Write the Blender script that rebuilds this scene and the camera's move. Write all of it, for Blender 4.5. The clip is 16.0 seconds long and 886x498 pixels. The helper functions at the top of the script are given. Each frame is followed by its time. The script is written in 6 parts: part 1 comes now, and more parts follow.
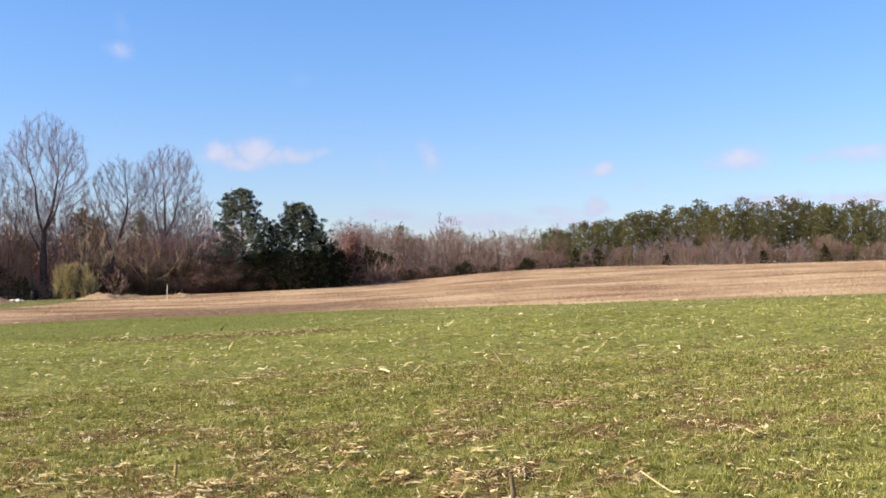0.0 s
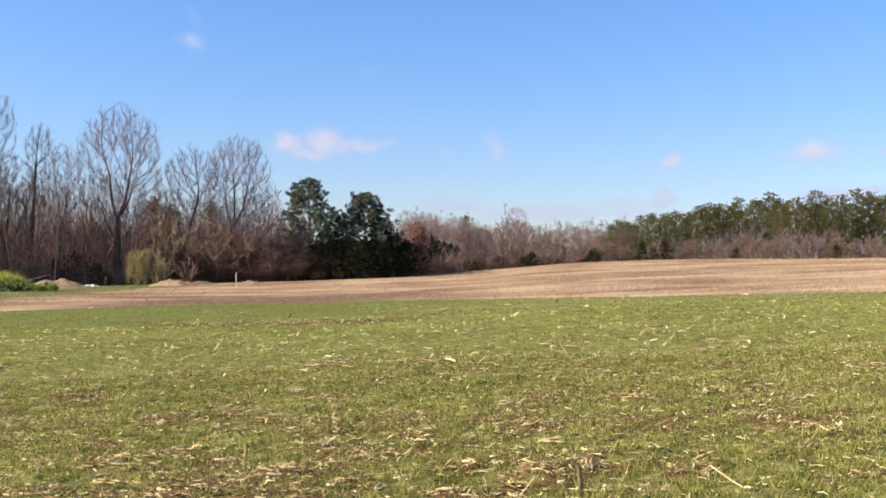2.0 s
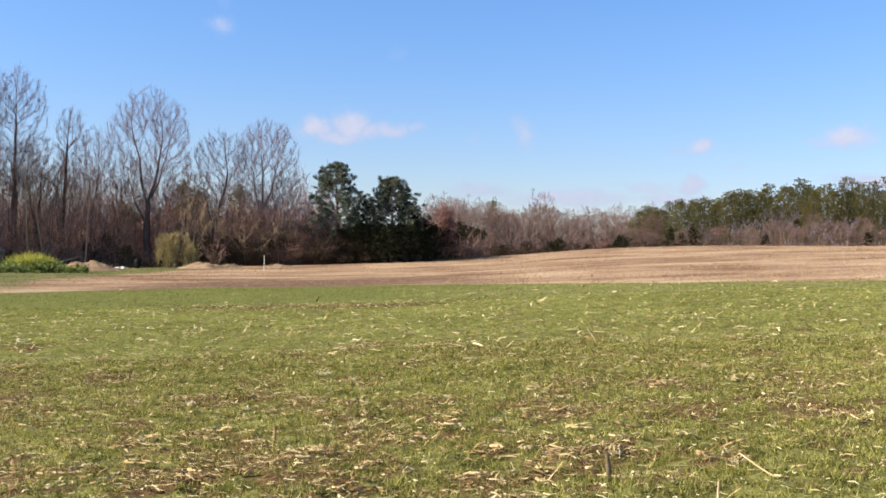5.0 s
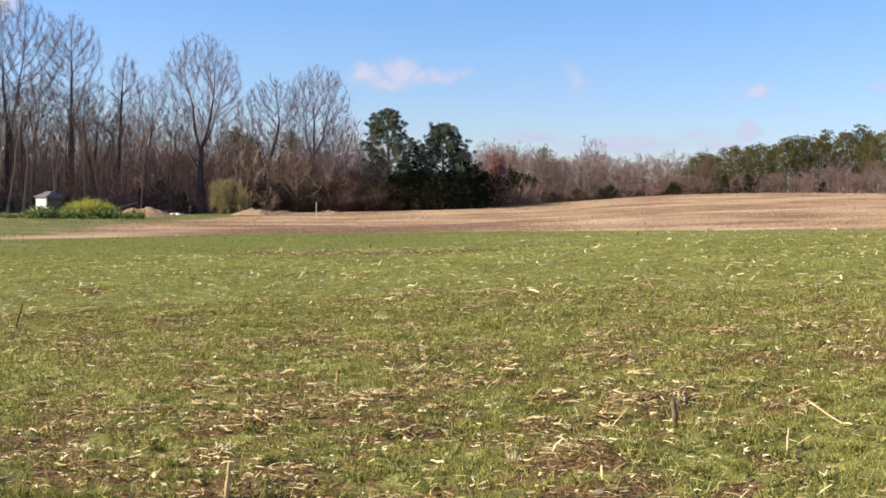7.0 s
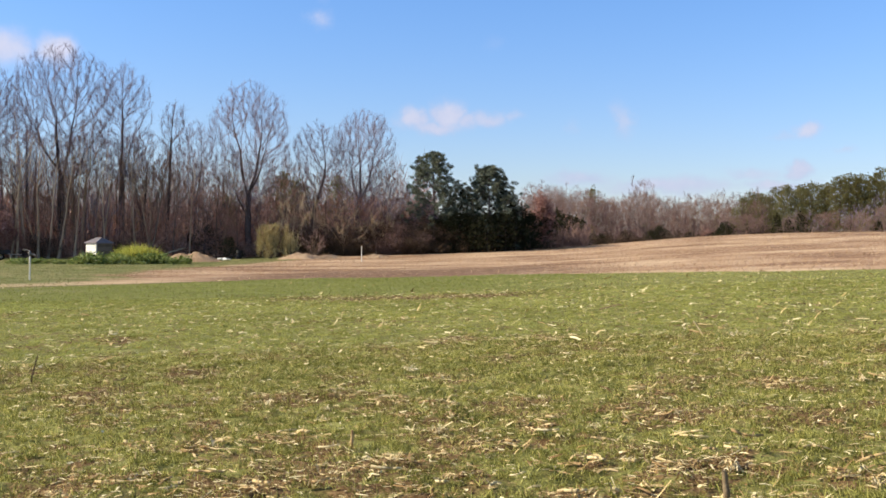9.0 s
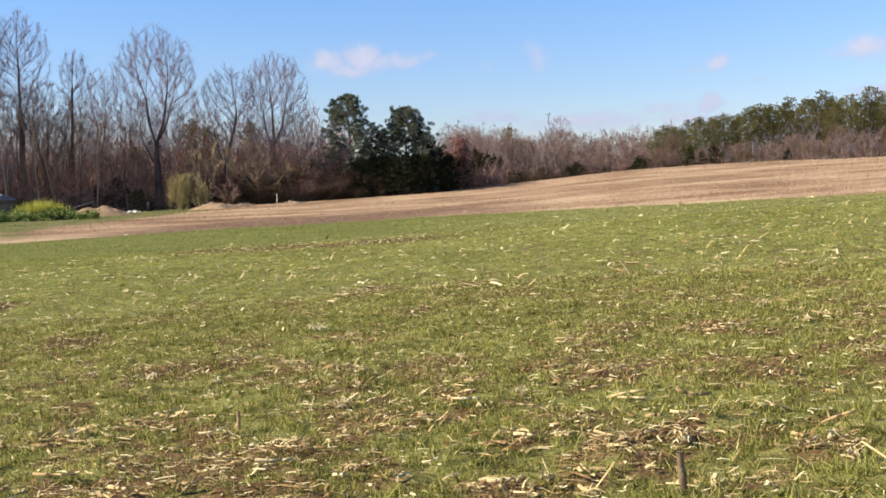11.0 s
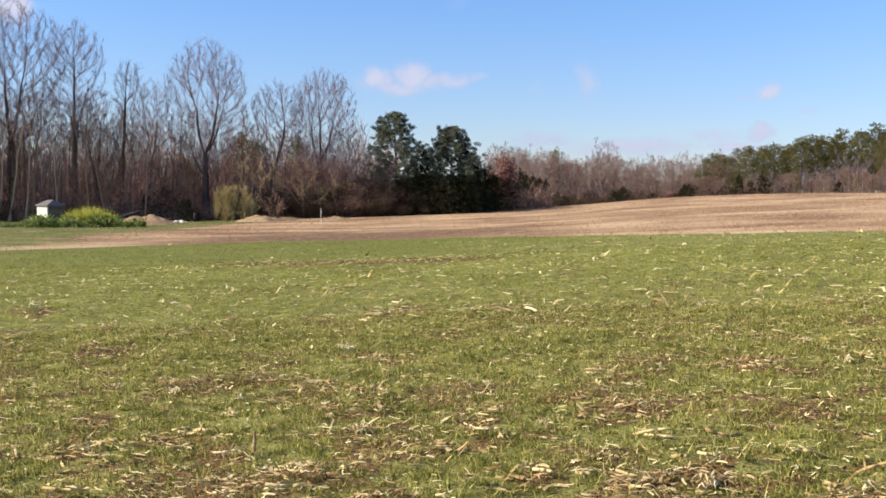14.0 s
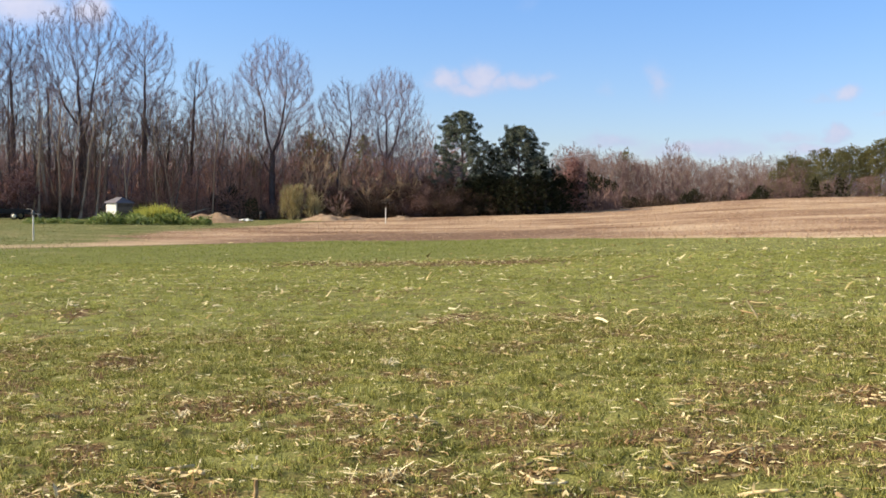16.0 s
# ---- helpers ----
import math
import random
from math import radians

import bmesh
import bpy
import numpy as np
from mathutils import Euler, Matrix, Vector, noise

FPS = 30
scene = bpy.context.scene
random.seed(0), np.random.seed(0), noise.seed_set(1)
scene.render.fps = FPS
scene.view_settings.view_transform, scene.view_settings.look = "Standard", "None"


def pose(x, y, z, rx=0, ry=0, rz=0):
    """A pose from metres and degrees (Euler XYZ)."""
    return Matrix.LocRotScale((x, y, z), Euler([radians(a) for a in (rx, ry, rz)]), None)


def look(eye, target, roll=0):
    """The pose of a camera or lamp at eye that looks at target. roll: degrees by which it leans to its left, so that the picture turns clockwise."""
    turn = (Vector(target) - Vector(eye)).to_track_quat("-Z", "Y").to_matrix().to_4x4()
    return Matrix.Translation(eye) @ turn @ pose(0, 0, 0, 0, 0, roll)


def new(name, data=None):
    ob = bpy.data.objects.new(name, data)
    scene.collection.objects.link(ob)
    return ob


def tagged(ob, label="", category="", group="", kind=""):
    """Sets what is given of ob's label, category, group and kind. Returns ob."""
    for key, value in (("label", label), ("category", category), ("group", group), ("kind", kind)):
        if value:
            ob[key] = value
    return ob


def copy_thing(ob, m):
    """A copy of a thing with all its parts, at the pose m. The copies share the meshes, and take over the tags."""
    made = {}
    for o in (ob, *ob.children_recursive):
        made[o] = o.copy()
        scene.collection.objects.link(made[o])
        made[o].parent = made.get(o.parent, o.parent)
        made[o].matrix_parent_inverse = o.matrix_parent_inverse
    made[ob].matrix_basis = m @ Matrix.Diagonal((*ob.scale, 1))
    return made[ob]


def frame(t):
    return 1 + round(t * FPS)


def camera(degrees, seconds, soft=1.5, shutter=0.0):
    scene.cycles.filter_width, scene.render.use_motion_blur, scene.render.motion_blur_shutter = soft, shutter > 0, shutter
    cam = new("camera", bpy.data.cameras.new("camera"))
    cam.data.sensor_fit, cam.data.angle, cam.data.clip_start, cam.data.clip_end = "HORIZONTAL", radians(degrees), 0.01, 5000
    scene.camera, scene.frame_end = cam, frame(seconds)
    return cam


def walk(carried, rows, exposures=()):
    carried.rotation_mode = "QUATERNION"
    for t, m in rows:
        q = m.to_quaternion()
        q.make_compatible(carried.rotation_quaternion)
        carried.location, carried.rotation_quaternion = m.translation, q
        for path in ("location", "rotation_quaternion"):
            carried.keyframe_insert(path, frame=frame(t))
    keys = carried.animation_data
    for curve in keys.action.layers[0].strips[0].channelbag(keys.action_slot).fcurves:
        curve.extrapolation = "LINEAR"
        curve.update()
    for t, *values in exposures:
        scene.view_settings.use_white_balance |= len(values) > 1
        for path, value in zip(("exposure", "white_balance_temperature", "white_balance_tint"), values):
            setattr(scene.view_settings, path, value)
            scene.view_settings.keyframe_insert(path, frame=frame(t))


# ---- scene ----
import collections

cam = camera(47.2, 16.0, soft=1.65)
PATH = [
    (0, (-0.031, -0.933, 1.529), (0.0395, 1.0649, 1.5857), -0.10),
    (0.5, (-0.045, -0.935, 1.527), (0.0228, 1.0631, 1.5807), -0.10),
    (1, (-0.056, -0.943, 1.525), (-0.0053, 1.0555, 1.5822), 0.00),
    (1.5, (-0.055, -0.946, 1.527), (-0.0592, 1.0533, 1.5791), 0.20),
    (2, (-0.058, -0.933, 1.518), (-0.1160, 1.0658, 1.5559), 0.60),
    (2.5, (-0.074, -0.936, 1.517), (-0.1598, 1.0621, 1.5154), 1.00),
    (3, (-0.081, -0.931, 1.518), (-0.1739, 1.0668, 1.5167), 0.80),
    (3.5, (-0.079, -0.934, 1.521), (-0.1717, 1.0638, 1.5308), 0.50),
    (4, (-0.081, -0.933, 1.524), (-0.1809, 1.0645, 1.5333), 0.70),
    (4.2, (-0.073, -0.932, 1.531), (-0.1765, 1.0653, 1.5436), 0.70),
    (6.3, (-0.091, -0.933, 1.497), (-0.2092, 1.0629, 1.4476), 1.40),
    (6.5, (-0.105, -0.934, 1.504), (-0.2326, 1.0608, 1.4383), 1.09),
    (7, (-0.177, -0.902, 1.499), (-0.3837, 1.0848, 1.3998), 1.09),
    (7.5, (-0.176, -0.794, 1.507), (-0.4010, 1.1928, 1.4579), 0.18),
    (8, (-0.097, -0.579, 1.525), (-0.3431, 1.4057, 1.4982), 1.08),
    (8.2, (-0.071, -0.512, 1.520), (-0.3641, 1.4662, 1.4950), 0.97),
    (10.3, (-0.054, 0.709, 1.506), (-0.3159, 2.6917, 1.5307), -0.73),
    (10.5, (-0.045, 0.830, 1.481), (-0.2250, 2.8215, 1.5168), -0.81),
    (11, (-0.070, 1.036, 1.504), (-0.2180, 3.0262, 1.3730), -1.50),
    (11.5, (-0.030, 1.135, 1.516), (-0.2038, 3.1221, 1.3698), -0.20),
    (12, (-0.024, 1.153, 1.521), (-0.2044, 3.1400, 1.3828), -0.91),
    (12.5, (-0.017, 1.149, 1.524), (-0.2052, 3.1371, 1.4137), -1.11),
    (13, (-0.029, 1.158, 1.527), (-0.2416, 3.1446, 1.4357), -0.52),
    (13.5, (-0.035, 1.158, 1.520), (-0.2924, 3.1393, 1.4309), -0.02),
    (14, (0.023, 1.205, 1.526), (-0.2094, 3.1894, 1.4345), 0.48),
    (14.5, (0.078, 1.317, 1.498), (-0.1390, 3.3004, 1.3594), 0.69),
    (15, (0.037, 1.665, 1.466), (-0.2258, 3.6442, 1.3505), 2.28),
    (15.5, (0.009, 2.088, 1.494), (-0.3079, 4.0608, 1.4050), 1.56),
    (16, (-0.065, 2.600, 1.484), (-0.4275, 4.5647, 1.3923), 0.95),
]
walk(cam, [(t, look(eye, target, roll)) for t, eye, target, roll in PATH], exposures=[(0.0, 0.65), (2.0, 0.64), (6.5, 0.61), (10.5, 0.6), (16.0, 0.6)])

# ---- sky, sun ----
SUN_BEARING, SUN_HEIGHT = -104.0, 31.0      # degrees from the view ahead (clockwise), above the horizon
CLOUDS = [  # bearing, height, half width, half height (degrees), weight
    (-10.4, 6.75, 0.95, 0.55, 0.95), (-8.5, 6.95, 0.95, 0.75, 1.0), (-9.2, 6.4, 1.8, 0.38, 0.8), (-7.4, 6.7, 0.9, 0.4, 0.75), (-6.3, 6.85, 1.1, 0.45, 0.72), (-5.0, 7.05, 0.9, 0.35, 0.5),
    (1.2, 6.7, 0.7, 0.95, 0.55), (-1.5, 6.35, 0.6, 0.5, 0.3), (11.1, 6.05, 0.75, 0.4, 0.8), (9.9, 5.8, 0.9, 0.25, 0.4), (12.9, 5.0, 0.6, 0.25, 0.45),
    (18.5, 6.4, 1.15, 0.6, 0.95), (17.9, 6.1, 1.5, 0.3, 0.6), (24.6, 6.4, 1.8, 0.5, 0.7), (22.5, 6.2, 1.0, 0.25, 0.5), (10.7, 3.95, 0.7, 0.45, 1.0),
    (8.4, 3.75, 1.6, 0.4, 0.6), (20.0, 4.15, 2.2, 0.4, 0.9), (24.4, 4.05, 2.0, 0.45, 0.9), (-1.1, 3.5, 2.0, 0.45, 0.7), (3.9, 3.1, 3.6, 0.5, 0.8),
    (9.6, 3.1, 1.8, 0.4, 0.8), (-15.7, 12.1, 0.8, 0.5, 0.45), (-15.7, 13.5, 0.5, 0.9, 0.2), (-5.9, 11.0, 0.8, 0.6, 0.2), (-29.6, 9.7, 1.1, 0.7, 0.9), (-33.0, 9.6, 2.2, 0.9, 0.9)]


def build_sky():
    world = bpy.data.worlds.new("sky")
    scene.world = world
    world.use_nodes = True
    nt = world.node_tree
    nt.nodes.clear()
    N, L = nt.nodes.new, nt.links.new
    sky = N("ShaderNodeTexSky")
    sky.sky_type, sky.sun_disc = "NISHITA", False
    sky.sun_elevation, sky.sun_rotation = radians(SUN_HEIGHT), radians(SUN_BEARING)
    sky.air_density, sky.dust_density, sky.ozone_density = 1.0, 0.4, 2.0
    co = N("ShaderNodeTexCoord")
    sep = N("ShaderNodeSeparateXYZ")
    L(co.outputs["Generated"], sep.inputs[0])

    def m(op, a, b=None, c=None):
        n = N("ShaderNodeMath")
        n.operation = op
        for i, v in enumerate((a, b, c)):
            if v is None:
                continue
            if isinstance(v, (int, float)):
                n.inputs[i].default_value = v
            else:
                L(v, n.inputs[i])
        return n.outputs[0]

    bearing = m("MULTIPLY", m("ARCTAN2", sep.outputs[0], sep.outputs[1]), 180 / math.pi)
    height = m("MULTIPLY", m("ARCSINE", sep.outputs[2]), 180 / math.pi)
    noi = N("ShaderNodeTexNoise")
    noi.inputs["Scale"].default_value, noi.inputs["Detail"].default_value, noi.inputs["Roughness"].default_value = 38, 5, 0.6
    L(co.outputs["Generated"], noi.inputs["Vector"])
    wob = N("ShaderNodeSeparateXYZ")
    L(noi.outputs["Color"], wob.inputs[0])
    bx = m("MULTIPLY_ADD", m("SUBTRACT", wob.outputs[0], 0.5), 2.2, bearing)
    hy = m("MULTIPLY_ADD", m("SUBTRACT", wob.outputs[1], 0.5), 1.2, height)
    total = None
    for b, h, w, k, weight in CLOUDS:
        u = m("MULTIPLY", m("SUBTRACT", bx, b), 1 / w)
        v = m("MULTIPLY", m("SUBTRACT", hy, h), 1 / k)
        d = m("ADD", m("MULTIPLY", u, u), m("MULTIPLY", v, v))
        g = m("MULTIPLY", m("EXPONENT", m("MULTIPLY", d, -0.8)), weight)
        total = g if total is None else m("MAXIMUM", total, g)
    ramp = N("ShaderNodeMapRange")
    ramp.interpolation_type = "SMOOTHSTEP"
    L(total, ramp.inputs[0])
    ramp.inputs[1].default_value, ramp.inputs[2].default_value, ramp.inputs[4].default_value = 0.05, 0.9, 0.8
    mix = N("ShaderNodeMix")
    mix.data_type = "RGBA"
    tint = N("ShaderNodeMix")
    tint.data_type = "RGBA"
    lit = N("ShaderNodeMapRange")
    L(m("ADD", m("MULTIPLY_ADD", total, 0.6, wob.outputs[2]), m("MULTIPLY", m("SUBTRACT", height, 5.0), 0.09)), lit.inputs[0])
    lit.inputs[1].default_value, lit.inputs[2].default_value = 0.6, 1.5
    L(lit.outputs[0], tint.inputs[0])
    tint.inputs[6].default_value, tint.inputs[7].default_value = (*CLOUD_SHADE, 1), (*CLOUD_LIT, 1)
    L(ramp.outputs[0], mix.inputs[0])
    grade = N("ShaderNodeMix")
    grade.data_type, grade.blend_type = "RGBA", "MULTIPLY"
    grade.inputs[0].default_value = 1.0
    rise = N("ShaderNodeMapRange")
    L(height, rise.inputs[0])
    rise.inputs[1].default_value, rise.inputs[2].default_value = 0.0, 60.0
    haze = N("ShaderNodeValToRGB")
    haze.color_ramp.interpolation = "EASE"
    marks = haze.color_ramp.elements
    marks[0].position, marks[0].color = 0.0, (*HAZE_TINT, 1)
    marks[1].position, marks[1].color = 0.28, (*SKY_TINT, 1)
    top = marks.new(0.8)
    top.color = (*ZENITH_TINT, 1)
    L(rise.outputs[0], haze.inputs[0])
    L(haze.outputs[0], grade.inputs[7])
    L(sky.outputs[0], grade.inputs[6])
    L(grade.outputs[2], mix.inputs[6])
    L(tint.outputs[2], mix.inputs[7])
    bg = N("ShaderNodeBackground")
    bg.inputs[1].default_value = SKY_STRENGTH
    L(mix.outputs[2], bg.inputs[0])
    out = N("ShaderNodeOutputWorld")
    L(bg.outputs[0], out.inputs[0])


SKY_STRENGTH = 0.097
SKY_TINT, HAZE_TINT, ZENITH_TINT = (0.735, 1.005, 1.38), (0.86, 0.885, 1.10), (1.0, 0.98, 0.92)
CLOUD_SHADE, CLOUD_LIT = (3.7, 4.0, 5.5), (5.5, 5.25, 6.0)
build_sky()
sun = new("sun", bpy.data.lights.new("sun", "SUN"))
sun.data.energy, sun.data.angle, sun.data.color = 5.0, radians(0.6), (1.0, 0.885, 0.70)
_b, _h = radians(SUN_BEARING), radians(SUN_HEIGHT)
sun.matrix_world = look((0, 0, 60), (-40 * math.sin(_b) * math.cos(_h), -40 * math.cos(_b) * math.cos(_h), 60 - 40 * math.sin(_h)))


# ---- materials ----
def material(name, colours, scale=8.0, rough=0.85, bump=0.3, fine=6.0, island=0.0, spread=0.25, leaf=0.0, gloss=0.0):
    """Colour between the given ones by coarse and fine noise, with relief; island: how much loose pieces differ; leaf: light let through."""
    mat = bpy.data.materials.new(name)
    mat.use_nodes = True
    nt = mat.node_tree
    N, L = nt.nodes.new, nt.links.new
    bsdf = nt.nodes["Principled BSDF"]
    co = N("ShaderNodeTexCoord")
    a, b = N("ShaderNodeTexNoise"), N("ShaderNodeTexNoise")
    a.inputs["Scale"].default_value, a.inputs["Detail"].default_value = scale, 4
    b.inputs["Scale"].default_value, b.inputs["Detail"].default_value = scale * fine, 3
    for n in (a, b):
        L(co.outputs["Object"], n.inputs["Vector"])
    both = N("ShaderNodeMath")
    both.operation = "MULTIPLY_ADD"
    L(b.outputs[0], both.inputs[0])
    both.inputs[1].default_value = 0.5
    half = N("ShaderNodeMath")
    half.operation = "MULTIPLY"
    half.inputs[1].default_value = 0.5
    L(a.outputs[0], half.inputs[0])
    L(half.outputs[0], both.inputs[2])
    value = both.outputs[0]
    info = N("ShaderNodeObjectInfo")
    for source, weight in ((N("ShaderNodeNewGeometry").outputs["Random Per Island"], island), (info.outputs["Random"], spread)):
        if weight:
            n = N("ShaderNodeMath")
            n.operation = "MULTIPLY_ADD"
            off = N("ShaderNodeMath")
            off.operation = "SUBTRACT"
            off.inputs[1].default_value = 0.5
            L(source, off.inputs[0])
            L(off.outputs[0], n.inputs[0])
            n.inputs[1].default_value = weight
            L(value, n.inputs[2])
            value = n.outputs[0]
    ramp = N("ShaderNodeValToRGB")
    els = ramp.color_ramp.elements
    k = len(colours)
    for i, c in enumerate(colours):
        at = 0.25 + 0.5 * i / max(1, k - 1)
        e = els[i] if i < 2 else els.new(at)
        e.position, e.color = at, (*c, 1)
    L(value, ramp.inputs[0])
    L(ramp.outputs[0], bsdf.inputs["Base Color"])
    bsdf.inputs["Roughness"].default_value = rough
    bsdf.inputs["Specular IOR Level"].default_value = gloss
    if bump:
        bm = N("ShaderNodeBump")
        bm.inputs["Strength"].default_value, bm.inputs["Distance"].default_value = bump, 0.02
        L(b.outputs[0], bm.inputs["Height"])
        L(bm.outputs[0], bsdf.inputs["Normal"])
    if leaf:
        tr = N("ShaderNodeBsdfTranslucent")
        L(ramp.outputs[0], tr.inputs[0])
        mx = N("ShaderNodeMixShader")
        mx.inputs[0].default_value = leaf
        L(bsdf.outputs[0], mx.inputs[1])
        L(tr.outputs[0], mx.inputs[2])
        L(mx.outputs[0], nt.nodes["Material Output"].inputs[0])
    return mat


BARK = material("grey_bark", [(0.066, 0.050, 0.046), (0.125, 0.097, 0.091), (0.205, 0.163, 0.153)], 1.5, fine=9)
MID_BARK = material("brown_bark", [(0.10, 0.068, 0.05), (0.19, 0.135, 0.10), (0.29, 0.22, 0.17)], 1.5, fine=9)
# Pale bark; on the slim edge trees the colour also carries sunlight.
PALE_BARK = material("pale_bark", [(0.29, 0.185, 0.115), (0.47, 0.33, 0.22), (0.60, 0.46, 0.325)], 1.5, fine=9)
TWIG = material("twigs", [(0.155, 0.094, 0.076), (0.255, 0.162, 0.132), (0.345, 0.232, 0.195)], 0.4, bump=0, island=0.4)
GREY_TWIG = material("grey_twigs", [(0.165, 0.126, 0.140), (0.255, 0.200, 0.222), (0.35, 0.282, 0.31)], 0.4, bump=0, island=0.4)
FAR_TWIG = material("distant_twigs", [(0.16, 0.098, 0.082), (0.25, 0.163, 0.138), (0.33, 0.23, 0.20)], 0.2, bump=0, island=0.3)
# Brush brown taken down to hold the shade at the foot of the trees.
SHADED_BRUSH = material("shaded_brush", [(0.045, 0.030, 0.020), (0.09, 0.062, 0.040), (0.16, 0.113, 0.075)], 0.3, bump=0, island=0.4)
TAN_TWIG = material("tan_twigs", [(0.30, 0.215, 0.13), (0.44, 0.335, 0.21), (0.57, 0.45, 0.30)], 0.4, bump=0, island=0.4)
MAUVE_TWIG = material("mauve_twigs", [(0.19, 0.106, 0.092), (0.31, 0.188, 0.165), (0.42, 0.278, 0.25)], 0.25, bump=0, island=0.5)
BRUSH = material("brush", [(0.24, 0.113, 0.080), (0.43, 0.225, 0.162), (0.59, 0.35, 0.265)], 0.25, bump=0, island=0.5)
DRY_LEAF = material("oak_leaves", [(0.23, 0.115, 0.098), (0.34, 0.19, 0.162), (0.44, 0.27, 0.23)], 0.5, bump=0, island=0.6, leaf=0.25)
NEEDLE = material("pine_needles", [(0.045, 0.058, 0.046), (0.125, 0.145, 0.108), (0.30, 0.32, 0.22)], 0.5, bump=0, island=0.6, leaf=0.15, rough=0.6)
NEEDLE_WARM = material("warm_needles", [(0.11, 0.102, 0.042), (0.21, 0.19, 0.075), (0.325, 0.285, 0.12)], 0.3, bump=0, island=0.3, leaf=0.4, rough=0.6)
# Needle green pushed near black: shade below the pines is in the colour.
SHADED_CEDAR = material("shaded_cedar_needles", [(0.017, 0.021, 0.011), (0.032, 0.035, 0.018), (0.056, 0.052, 0.029)], 0.4, bump=0, island=0.6, leaf=0.1)
BLADE = material("grass_blades", [(0.153, 0.153, 0.039), (0.40, 0.382, 0.106), (0.71, 0.655, 0.225)], 0.35, bump=0, island=0.75, leaf=0.36, rough=0.55)
FAR_BLADE = material("grass_blades_in_the_middle_field", [(0.21, 0.215, 0.054), (0.40, 0.398, 0.112), (0.63, 0.61, 0.205)], 0.25, bump=0, island=0.34, leaf=0.42, rough=0.55)
LUSH = material("lush_blades", [(0.15, 0.172, 0.038), (0.25, 0.27, 0.064), (0.36, 0.375, 0.115)], 0.35, bump=0, island=0.35, leaf=0.42, rough=0.55)
FIBRE = material("leaf_fibre", [(0.10, 0.062, 0.03), (0.24, 0.16, 0.08), (0.45, 0.325, 0.175)], 1.5, bump=0, island=0.7, rough=0.8)
STRAW = material("corn_residue", [(0.34, 0.215, 0.09), (0.64, 0.485, 0.23), (0.84, 0.72, 0.42)], 1.2, bump=0.1, island=0.7, rough=0.7)
STALK = material("corn_stalk", [(0.34, 0.22, 0.105), (0.58, 0.435, 0.22), (0.76, 0.63, 0.37)], 12, bump=0.2, spread=0.5, rough=0.65)
DARK_STALK = material("weathered_stalk", [(0.075, 0.052, 0.032), (0.16, 0.115, 0.07), (0.29, 0.22, 0.135)], 20, bump=0.4)
TANGLE = material("dry_corn_leaf", [(0.21, 0.12, 0.055), (0.44, 0.29, 0.14), (0.74, 0.59, 0.32)], 9, bump=0.15, island=0.6, spread=0.3)
HUSK = material("pale_husk", [(0.50, 0.37, 0.18), (0.70, 0.57, 0.32), (0.82, 0.72, 0.48)], 14, bump=0.2, island=0.5)
STUBBLE = material("bean_stubble", [(0.22, 0.132, 0.075), (0.43, 0.285, 0.17), (0.61, 0.455, 0.29)], 0.3, bump=0, island=0.6)
LAWN = material("mown_grass", [(0.10, 0.105, 0.035), (0.20, 0.195, 0.07), (0.37, 0.31, 0.145)], 0.35, bump=0, island=0.7, leaf=0.3)
YELLOW = material("yellow_green_stems", [(0.24, 0.25, 0.045), (0.44, 0.43, 0.085), (0.62, 0.58, 0.16)], 0.8, bump=0, island=0.5, leaf=0.3)
GREENS = material("garden_leaves", [(0.12, 0.16, 0.045), (0.24, 0.285, 0.085), (0.38, 0.41, 0.18)], 1.5, bump=0, island=0.5, leaf=0.25, rough=0.5)
WILLOW = material("willow_twigs", [(0.28, 0.22, 0.10), (0.42, 0.34, 0.17), (0.55, 0.46, 0.25)], 0.5, bump=0, island=0.5, leaf=0.2)
# Brown siding for the sunless shed walls, darkened so the colour carries their shade.
SHADED_BOARDS = material("shaded_boards", [(0.09, 0.068, 0.052), (0.15, 0.12, 0.095), (0.22, 0.18, 0.15)], 3, bump=0.3)
CREAM = material("cream_siding", [(0.66, 0.62, 0.54), (0.75, 0.72, 0.64), (0.82, 0.79, 0.72)], 2.5, bump=0.1, rough=0.6)
ROOF = material("grey_shingles", [(0.09, 0.078, 0.085), (0.135, 0.118, 0.126), (0.185, 0.163, 0.172)], 4, bump=0.3, gloss=0.4)
WHITE = material("white_pvc", [(0.55, 0.50, 0.39), (0.64, 0.59, 0.48), (0.70, 0.66, 0.56)], 6, bump=0.05, rough=0.45, gloss=0.4)
IRON = material("dull_iron", [(0.05, 0.05, 0.05), (0.11, 0.105, 0.10), (0.19, 0.17, 0.15)], 14, bump=0.2, rough=0.55, gloss=0.4)
BLACK = material("black_plastic", [(0.012, 0.012, 0.013), (0.02, 0.02, 0.022), (0.035, 0.035, 0.036)], 5, bump=0.1, rough=0.7, gloss=0.1)
SOIL_PILE = material("straw_pile", [(0.24, 0.155, 0.095), (0.38, 0.265, 0.17), (0.52, 0.39, 0.26)], 1.2, bump=0.8, fine=9)
LOG = material("bleached_log", [(0.35, 0.29, 0.22), (0.50, 0.43, 0.34), (0.62, 0.55, 0.45)], 5, bump=0.3)


